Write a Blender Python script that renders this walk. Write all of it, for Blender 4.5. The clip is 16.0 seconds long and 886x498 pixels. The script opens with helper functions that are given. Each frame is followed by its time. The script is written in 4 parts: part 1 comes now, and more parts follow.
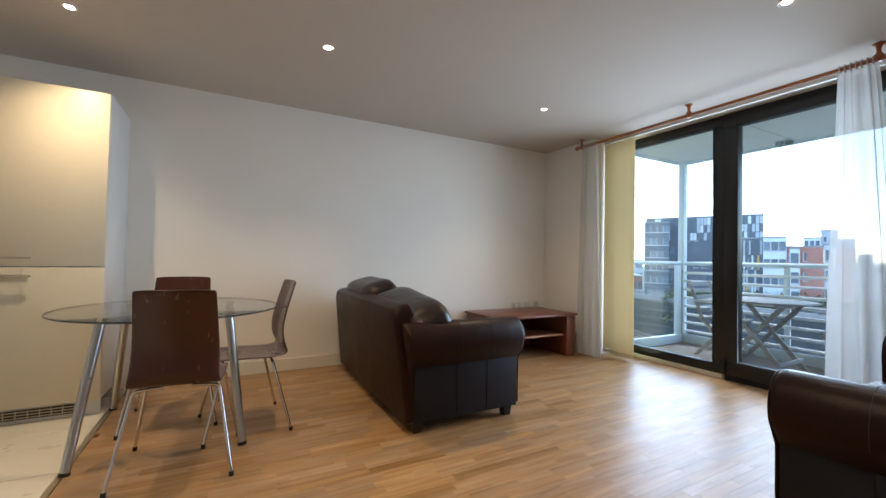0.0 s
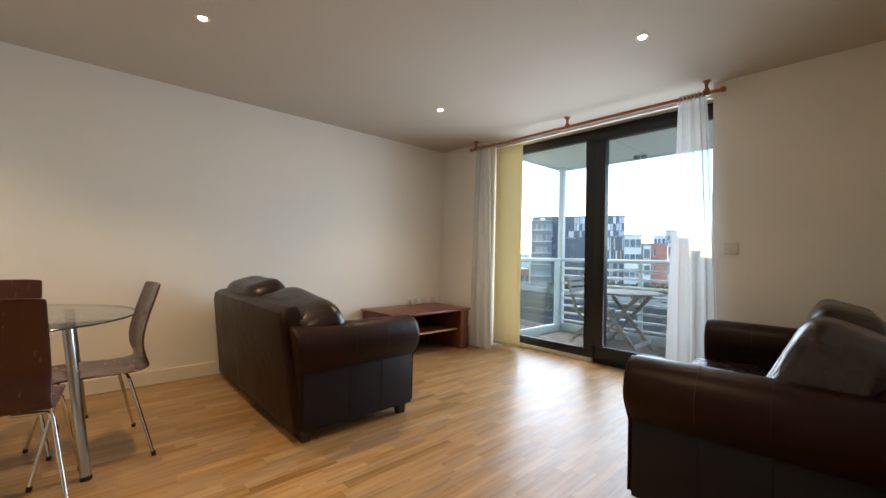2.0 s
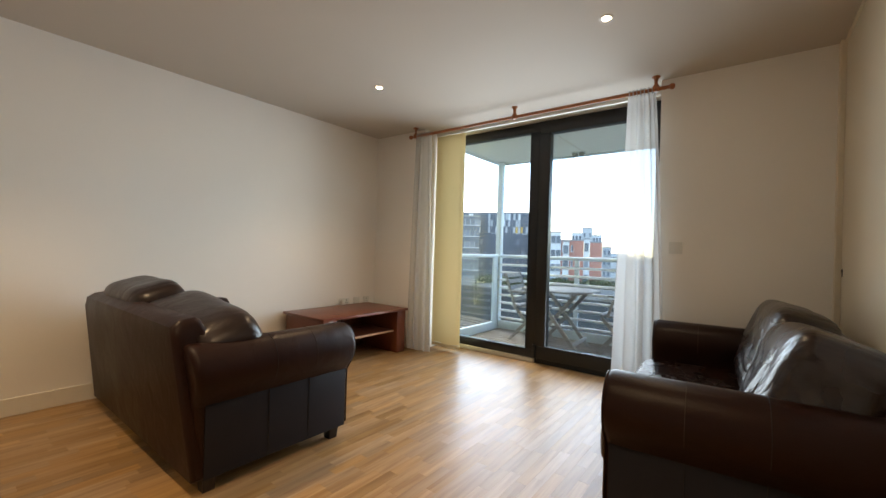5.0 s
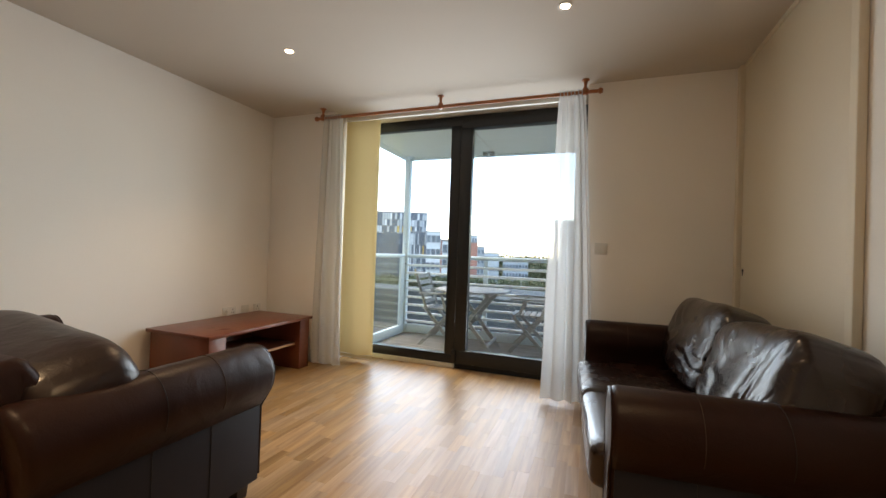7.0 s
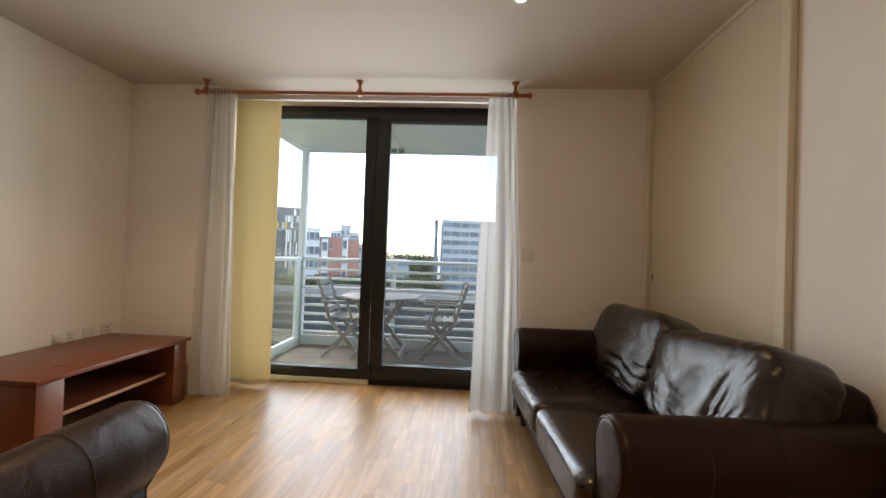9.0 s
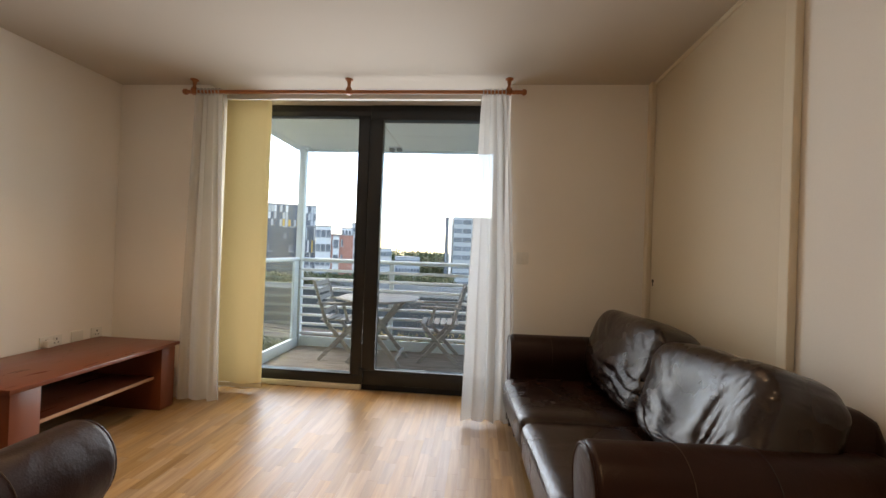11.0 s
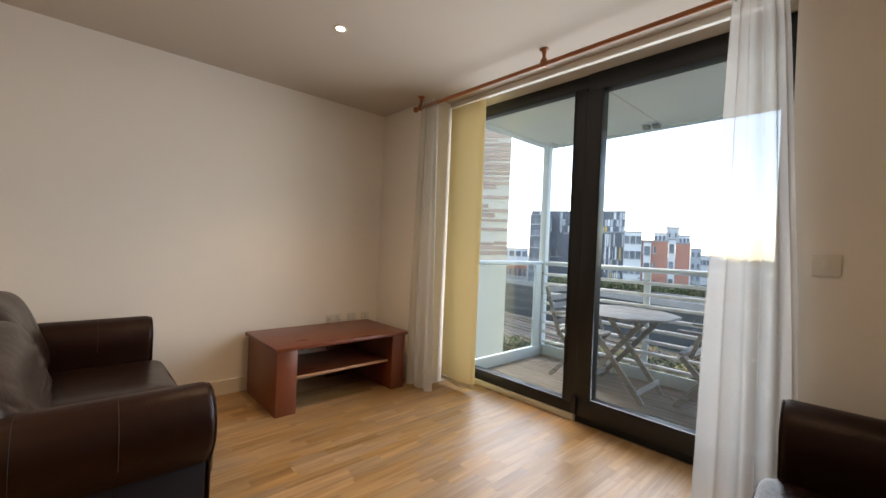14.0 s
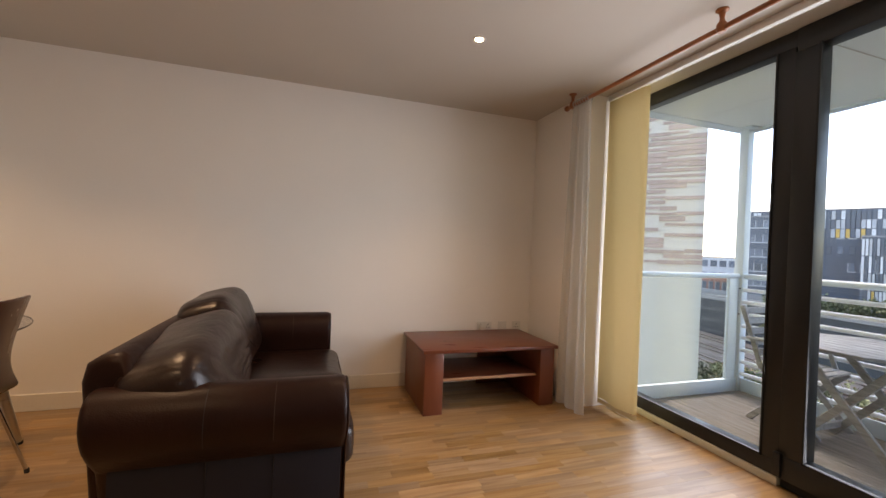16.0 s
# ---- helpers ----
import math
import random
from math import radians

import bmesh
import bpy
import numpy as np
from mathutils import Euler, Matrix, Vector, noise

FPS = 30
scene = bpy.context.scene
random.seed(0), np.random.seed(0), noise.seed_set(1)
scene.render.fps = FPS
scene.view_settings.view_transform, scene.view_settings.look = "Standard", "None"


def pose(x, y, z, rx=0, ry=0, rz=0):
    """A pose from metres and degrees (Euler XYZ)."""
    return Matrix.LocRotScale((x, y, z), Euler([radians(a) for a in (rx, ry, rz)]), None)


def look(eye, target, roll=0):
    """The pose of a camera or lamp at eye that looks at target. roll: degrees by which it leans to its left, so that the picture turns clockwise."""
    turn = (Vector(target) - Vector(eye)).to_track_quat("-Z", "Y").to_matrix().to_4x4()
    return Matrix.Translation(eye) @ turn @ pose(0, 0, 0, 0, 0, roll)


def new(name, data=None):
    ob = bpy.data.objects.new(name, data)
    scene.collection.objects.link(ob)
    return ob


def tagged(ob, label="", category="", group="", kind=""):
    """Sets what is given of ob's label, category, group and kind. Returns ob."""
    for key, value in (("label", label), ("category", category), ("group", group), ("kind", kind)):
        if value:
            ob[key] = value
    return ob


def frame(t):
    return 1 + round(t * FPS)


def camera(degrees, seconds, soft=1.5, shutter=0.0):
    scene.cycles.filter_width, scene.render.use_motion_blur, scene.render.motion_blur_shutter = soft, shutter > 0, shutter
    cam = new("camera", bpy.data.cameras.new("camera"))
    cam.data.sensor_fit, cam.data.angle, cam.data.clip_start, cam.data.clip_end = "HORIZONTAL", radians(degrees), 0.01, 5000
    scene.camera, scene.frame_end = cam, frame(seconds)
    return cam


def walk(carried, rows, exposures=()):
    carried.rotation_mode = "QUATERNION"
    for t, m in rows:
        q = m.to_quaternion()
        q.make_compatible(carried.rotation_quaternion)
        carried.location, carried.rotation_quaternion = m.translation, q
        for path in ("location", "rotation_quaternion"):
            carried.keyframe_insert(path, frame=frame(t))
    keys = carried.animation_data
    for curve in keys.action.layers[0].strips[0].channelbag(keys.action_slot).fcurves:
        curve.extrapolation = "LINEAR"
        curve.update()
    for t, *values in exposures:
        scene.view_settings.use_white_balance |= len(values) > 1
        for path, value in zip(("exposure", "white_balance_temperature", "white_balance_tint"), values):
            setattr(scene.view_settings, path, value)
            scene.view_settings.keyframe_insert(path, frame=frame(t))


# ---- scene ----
cam = camera(95.7, 16.0)
PATH = [
    (0, (0.064, -0.029, 1.089), (1.008, 1.734, 1.133), 1.1),
    (0.5, (0.069, -0.032, 1.103), (1.151, 1.65, 1.138), 1.1),
    (1, (0.089, -0.024, 1.113), (1.286, 1.578, 1.144), 1.1),
    (1.5, (0.092, -0.022, 1.109), (1.377, 1.511, 1.14), 1.2),
    (2, (0.102, -0.024, 1.118), (1.452, 1.452, 1.145), 1.2),
    (2.5, (0.113, -0.028, 1.125), (1.51, 1.404, 1.148), 1.3),
    (3, (0.141, -0.01, 1.133), (1.576, 1.383, 1.154), 1.5),
    (5.5, (0.364, 0.448, 1.137), (2.02, 1.57, 1.147), 1.8),
    (6, (0.421, 0.608, 1.129), (2.157, 1.601, 1.145), 1.9),
    (6.5, (0.418, 0.708, 1.129), (2.229, 1.558, 1.141), 2.0),
    (7, (0.424, 0.809, 1.132), (2.299, 1.506, 1.152), 2.0),
    (7.5, (0.503, 0.908, 1.169), (2.427, 1.451, 1.189), 2.1),
    (8, (0.597, 1.006, 1.18), (2.559, 1.395, 1.197), 2.1),
    (8.5, (0.637, 1.105, 1.171), (2.622, 1.344, 1.2), 2.1),
    (9, (0.636, 1.214, 1.184), (2.633, 1.334, 1.214), 2.1),
    (11.5, (0.848, 0.973, 1.236), (2.835, 1.201, 1.235), 2.1),
    (12, (0.992, 0.852, 1.219), (2.941, 1.304, 1.216), 2.1),
    (12.5, (1.095, 0.747, 1.214), (2.959, 1.472, 1.215), 2.3),
    (13, (1.198, 0.629, 1.224), (2.928, 1.634, 1.214), 2.3),
    (13.5, (1.345, 0.588, 1.203), (2.894, 1.852, 1.194), 2.3),
    (14, (1.501, 0.598, 1.218), (2.853, 2.072, 1.207), 2.4),
    (14.5, (1.619, 0.602, 1.22), (2.783, 2.228, 1.217), 2.4),
    (15, (1.706, 0.577, 1.231), (2.686, 2.32, 1.225), 2.4),
    (15.5, (1.73, 0.571, 1.233), (2.525, 2.406, 1.223), 2.4),
    (16, (1.721, 0.562, 1.228), (2.344, 2.463, 1.221), 2.4),
]
walk(cam, [(t, look(eye, target, roll)) for t, eye, target, roll in PATH], [(0.0, 2.47, 5880, 10), (1.5, 2.5, 6630, 10), (3.0, 2.5, 6730, 10), (5.5, 2.48, 6930, 11), (9.0, 2.37, 7580, 16), (12.5, 2.36, 7680, 17), (14.5, 2.28, 7530, 18), (16.0, 2.27, 7580, 24)])

# ---- world, sun, lamps ----
world = bpy.data.worlds.new("sky")
scene.world = world
world.use_nodes = True
wn = world.node_tree.nodes
sky = wn.new("ShaderNodeTexSky")
sky.sky_type = "NISHITA"
sky.sun_disc = False
SUN_EL, SUN_AZ = 52.0, 15.0
sky.sun_elevation = radians(SUN_EL)
sky.sun_rotation = radians(SUN_AZ)
sky.air_density, sky.dust_density, sky.ozone_density = 1.0, 0.6, 1.0
world.node_tree.links.new(sky.outputs["Color"], wn["Background"].inputs["Color"])
wn["Background"].inputs["Strength"].default_value = 0.15
sun = new("sun", bpy.data.lights.new("sun", "SUN"))
sun.data.energy, sun.data.angle, sun.data.color = 0.9, radians(22), (1.0, 0.97, 0.93)
sun.matrix_world = look((0, 0, 30), (-30 * math.sin(radians(SUN_AZ)), -30 * math.cos(radians(SUN_AZ)), 30 - 30 * math.tan(radians(SUN_EL))))
# the sky's light in the window's opening
skylight = new("window_light", bpy.data.lights.new("window_light", "AREA"))
skylight.data.shape, skylight.data.size, skylight.data.size_y = "RECTANGLE", 2.2, 2.3
skylight.data.energy, skylight.data.color = 10.5, (0.74, 0.87, 1.0)
skylight.data.spread = radians(140)
skylight.matrix_world = look((4.155, 2.05, 1.27), (2.155, 2.05, 1.15))

# ---- plan ----
WX, WY, RY, H = 3.76, 4.015, -0.17, 2.5      # window wall, long wall, sliding-door wall, ceiling
GX = 4.24                                     # glazing
OY0, OY1 = 0.87, 3.25                         # window opening

# ---- materials ----


def nodes_of(name):
    m = bpy.data.materials.new(name)
    m.use_nodes = True
    return m, m.node_tree.nodes, m.node_tree.links, m.node_tree.nodes["Principled BSDF"]


def surface(name, base, rough=0.5, metal=0.0, vary=0.12, scale=6.0, fine=120.0, bump=0.1, dist=0.002, spec=0.5, coat=0.0, stretch=(1, 1, 1), per_object=0.0, rough_vary=0.12):
    """A paint, fabric or stone: colour varied at two scales, with fine relief."""
    m, n, l, b = nodes_of(name)
    tc = n.new("ShaderNodeTexCoord")
    mp = n.new("ShaderNodeMapping")
    mp.inputs["Scale"].default_value = stretch
    l.new(tc.outputs["Object"], mp.inputs["Vector"])
    big, small = n.new("ShaderNodeTexNoise"), n.new("ShaderNodeTexNoise")
    for t, s, d in ((big, scale, 4.0), (small, fine, 5.0)):
        t.inputs["Scale"].default_value, t.inputs["Detail"].default_value = s, d
        l.new(mp.outputs["Vector"], t.inputs["Vector"])
    ramp = n.new("ShaderNodeValToRGB")
    lo, hi = [max(0, c * (1 - vary)) for c in base], [min(1, c * (1 + vary)) for c in base]
    ramp.color_ramp.elements[0].color, ramp.color_ramp.elements[1].color = (*lo, 1), (*hi, 1)
    ramp.color_ramp.elements[0].position, ramp.color_ramp.elements[1].position = 0.3, 0.7
    mix = n.new("ShaderNodeMath")
    mix.operation = "MULTIPLY_ADD"
    mix.inputs[1].default_value = 0.35
    add = n.new("ShaderNodeMath")
    add.operation = "MULTIPLY"
    add.inputs[1].default_value = 0.65
    l.new(big.outputs["Fac"], add.inputs[0])
    l.new(small.outputs["Fac"], mix.inputs[0])
    l.new(add.outputs[0], mix.inputs[2])
    l.new(mix.outputs[0], ramp.inputs["Fac"])
    out = ramp.outputs["Color"]
    if per_object:
        info, hsv, rng = n.new("ShaderNodeObjectInfo"), n.new("ShaderNodeHueSaturation"), n.new("ShaderNodeMapRange")
        rng.inputs["To Min"].default_value, rng.inputs["To Max"].default_value = 1 - per_object, 1 + per_object
        l.new(info.outputs["Random"], rng.inputs["Value"])
        l.new(rng.outputs["Result"], hsv.inputs["Value"])
        l.new(out, hsv.inputs["Color"])
        out = hsv.outputs["Color"]
    l.new(out, b.inputs["Base Color"])
    rr = n.new("ShaderNodeMapRange")
    rr.inputs["To Min"].default_value, rr.inputs["To Max"].default_value = max(0.02, rough - rough_vary), min(1, rough + rough_vary)
    l.new(big.outputs["Fac"], rr.inputs["Value"])
    l.new(rr.outputs["Result"], b.inputs["Roughness"])
    b.inputs["Metallic"].default_value = metal
    b.inputs["Specular IOR Level"].default_value = spec
    b.inputs["Coat Weight"].default_value = coat
    b.inputs["Coat Roughness"].default_value = 0.15
    if bump:
        bp = n.new("ShaderNodeBump")
        bp.inputs["Strength"].default_value, bp.inputs["Distance"].default_value = bump, dist
        l.new(small.outputs["Fac"], bp.inputs["Height"])
        l.new(bp.outputs["Normal"], b.inputs["Normal"])
    return m


def leather(name, base, rough, cell=260.0, soft=9.0, soft_depth=0.008, bump=0.18, spec=0.38):
    """Grained hide: fine cells, soft creases."""
    m, n, l, b = nodes_of(name)
    tc = n.new("ShaderNodeTexCoord")
    vor, cre, big = n.new("ShaderNodeTexVoronoi"), n.new("ShaderNodeTexNoise"), n.new("ShaderNodeTexNoise")
    vor.inputs["Scale"].default_value = cell
    cre.inputs["Scale"].default_value, cre.inputs["Detail"].default_value, cre.inputs["Distortion"].default_value = soft, 3.0, 0.6
    big.inputs["Scale"].default_value, big.inputs["Detail"].default_value = 3.5, 4.0
    for t in (vor, cre, big):
        l.new(tc.outputs["Object"], t.inputs["Vector"])
    ramp = n.new("ShaderNodeValToRGB")
    ramp.color_ramp.elements[0].color = (*[c * 0.7 for c in base], 1)
    ramp.color_ramp.elements[1].color = (*[c * 1.35 for c in base], 1)
    l.new(big.outputs["Fac"], ramp.inputs["Fac"])
    l.new(ramp.outputs["Color"], b.inputs["Base Color"])
    rr = n.new("ShaderNodeMapRange")
    rr.inputs["To Min"].default_value, rr.inputs["To Max"].default_value = rough - 0.1, rough + 0.12
    l.new(big.outputs["Fac"], rr.inputs["Value"])
    l.new(rr.outputs["Result"], b.inputs["Roughness"])
    b.inputs["Specular IOR Level"].default_value = spec
    b1, b2 = n.new("ShaderNodeBump"), n.new("ShaderNodeBump")
    b1.inputs["Strength"].default_value, b1.inputs["Distance"].default_value = 0.5, soft_depth
    b2.inputs["Strength"].default_value, b2.inputs["Distance"].default_value = bump, 0.001
    l.new(cre.outputs["Fac"], b1.inputs["Height"])
    l.new(vor.outputs["Distance"], b2.inputs["Height"])
    l.new(b1.outputs["Normal"], b2.inputs["Normal"])
    l.new(b2.outputs["Normal"], b.inputs["Normal"])
    return m


def timber(name, dark, light, rough=0.35, grain=(3, 60, 60), island=0.0, per_object=0.0, coat=0.0, contrast=1.0, bump=0.06, gloss=1.0):
    """Wood with its grain along local x (grain: noise scale along x, y, z)."""
    m, n, l, b = nodes_of(name)
    tc, mp = n.new("ShaderNodeTexCoord"), n.new("ShaderNodeMapping")
    mp.inputs["Scale"].default_value = grain
    l.new(tc.outputs["Object"], mp.inputs["Vector"])
    geo, info = n.new("ShaderNodeNewGeometry"), n.new("ShaderNodeObjectInfo")
    rnd = n.new("ShaderNodeMath")
    rnd.operation = "ADD"
    l.new(geo.outputs["Random Per Island"], rnd.inputs[0])
    l.new(info.outputs["Random"], rnd.inputs[1])
    frac = n.new("ShaderNodeMath")
    frac.operation = "FRACT"
    l.new(rnd.outputs[0], frac.inputs[0])
    shift = n.new("ShaderNodeVectorMath")
    shift.operation = "ADD"
    comb = n.new("ShaderNodeCombineXYZ")
    times = n.new("ShaderNodeMath")
    times.operation = "MULTIPLY"
    times.inputs[1].default_value = 37.0
    l.new(frac.outputs[0], times.inputs[0])
    l.new(times.outputs[0], comb.inputs["X"])
    l.new(times.outputs[0], comb.inputs["Z"])
    l.new(mp.outputs["Vector"], shift.inputs[0])
    l.new(comb.outputs["Vector"], shift.inputs[1])
    nz = n.new("ShaderNodeTexNoise")
    nz.inputs["Scale"].default_value, nz.inputs["Detail"].default_value, nz.inputs["Distortion"].default_value = 1.0, 7.0, 0.4
    l.new(shift.outputs["Vector"], nz.inputs["Vector"])
    ramp = n.new("ShaderNodeValToRGB")
    ramp.color_ramp.elements[0].color, ramp.color_ramp.elements[1].color = (*dark, 1), (*light, 1)
    ramp.color_ramp.elements[0].position, ramp.color_ramp.elements[1].position = 0.5 - 0.2 / contrast, 0.5 + 0.2 / contrast
    l.new(nz.outputs["Fac"], ramp.inputs["Fac"])
    hsv, rng = n.new("ShaderNodeHueSaturation"), n.new("ShaderNodeMapRange")
    k = max(island, per_object)
    rng.inputs["To Min"].default_value, rng.inputs["To Max"].default_value = 1 - k, 1 + k
    l.new(frac.outputs[0], rng.inputs["Value"])
    tone = rng.outputs["Result"]
    if island:
        # a few strips of dark heartwood, and uneven saturation
        heart, far_tone, wide, sat = n.new("ShaderNodeMath"), n.new("ShaderNodeMath"), n.new("ShaderNodeMath"), n.new("ShaderNodeMapRange")
        heart.operation, far_tone.operation, wide.operation = "GREATER_THAN", "MULTIPLY_ADD", "MULTIPLY"
        wide.inputs[1].default_value = 9.7
        l.new(frac.outputs[0], wide.inputs[0])
        again = n.new("ShaderNodeMath")
        again.operation = "FRACT"
        l.new(wide.outputs[0], again.inputs[0])
        l.new(again.outputs[0], heart.inputs[0])
        heart.inputs[1].default_value, far_tone.inputs[1].default_value = 0.92, -0.16
        l.new(heart.outputs[0], far_tone.inputs[0])
        l.new(tone, far_tone.inputs[2])
        tone = far_tone.outputs[0]
        sat.inputs["To Min"].default_value, sat.inputs["To Max"].default_value = 0.88, 1.12
        l.new(again.outputs[0], sat.inputs["Value"])
        l.new(sat.outputs["Result"], hsv.inputs["Saturation"])
        b.inputs["Specular IOR Level"].default_value = 0.38
    l.new(tone, hsv.inputs["Value"])
    l.new(ramp.outputs["Color"], hsv.inputs["Color"])
    l.new(hsv.outputs["Color"], b.inputs["Base Color"])
    rr = n.new("ShaderNodeMapRange")
    rr.inputs["To Min"].default_value, rr.inputs["To Max"].default_value = rough - 0.06 * gloss, rough + 0.1 * gloss
    l.new(nz.outputs["Fac"], rr.inputs["Value"])
    l.new(rr.outputs["Result"], b.inputs["Roughness"])
    b.inputs["Coat Weight"].default_value, b.inputs["Coat Roughness"].default_value = coat, 0.2 if gloss > 0.5 else 0.34
    bp = n.new("ShaderNodeBump")
    bp.inputs["Strength"].default_value, bp.inputs["Distance"].default_value = bump, 0.002
    l.new(nz.outputs["Fac"], bp.inputs["Height"])
    l.new(bp.outputs["Normal"], b.inputs["Normal"])
    return m


def glass(name, tint=(0.96, 0.99, 0.98), rough=0.0, thin=True):
    m, n, l, b = nodes_of(name)
    n.remove(b)
    gl, tr, mix, fr = n.new("ShaderNodeBsdfGlossy"), n.new("ShaderNodeBsdfTransparent"), n.new("ShaderNodeMixShader"), n.new("ShaderNodeLayerWeight")
    pw, ma = n.new("ShaderNodeMath"), n.new("ShaderNodeMath")
    pw.operation, ma.operation = "POWER", "MULTIPLY_ADD"
    pw.inputs[1].default_value, ma.inputs[1].default_value, ma.inputs[2].default_value = 5.0, 0.85, 0.03
    gl.inputs["Roughness"].default_value = rough
    tr.inputs["Color"].default_value = (*tint, 1)
    fr.inputs["Blend"].default_value = 0.5
    l.new(fr.outputs["Facing"], pw.inputs[0])
    l.new(pw.outputs[0], ma.inputs[0])
    l.new(ma.outputs[0], mix.inputs["Fac"])
    l.new(tr.outputs["BSDF"], mix.inputs[1])
    l.new(gl.outputs["BSDF"], mix.inputs[2])
    l.new(mix.outputs["Shader"], n["Material Output"].inputs["Surface"])
    return m


def cloth(name, base, see, glow):
    """Sheer cloth: part open weave, part thread that scatters light through."""
    m, n, l, b = nodes_of(name)
    n.remove(b)
    tr, df, tl = n.new("ShaderNodeBsdfTransparent"), n.new("ShaderNodeBsdfDiffuse"), n.new("ShaderNodeBsdfTranslucent")
    tc, wave = n.new("ShaderNodeTexCoord"), n.new("ShaderNodeTexNoise")
    wave.inputs["Scale"].default_value, wave.inputs["Detail"].default_value = 90.0, 3.0
    l.new(tc.outputs["Object"], wave.inputs["Vector"])
    ramp = n.new("ShaderNodeValToRGB")
    ramp.color_ramp.elements[0].color = (*[c * 0.93 for c in base], 1)
    ramp.color_ramp.elements[1].color = (*base, 1)
    l.new(wave.outputs["Fac"], ramp.inputs["Fac"])
    l.new(ramp.outputs["Color"], df.inputs["Color"])
    l.new(ramp.outputs["Color"], tl.inputs["Color"])
    m1, m2 = n.new("ShaderNodeMixShader"), n.new("ShaderNodeMixShader")
    m1.inputs["Fac"].default_value, m2.inputs["Fac"].default_value = glow, see
    l.new(df.outputs["BSDF"], m1.inputs[1])
    l.new(tl.outputs["BSDF"], m1.inputs[2])
    l.new(m1.outputs["Shader"], m2.inputs[1])
    l.new(tr.outputs["BSDF"], m2.inputs[2])
    l.new(m2.outputs["Shader"], n["Material Output"].inputs["Surface"])
    return m


def lit(name, colour, strength):
    m, n, l, b = nodes_of(name)
    b.inputs["Base Color"].default_value = (*colour, 1)
    b.inputs["Emission Color"].default_value = (*colour, 1)
    b.inputs["Emission Strength"].default_value = strength
    return m


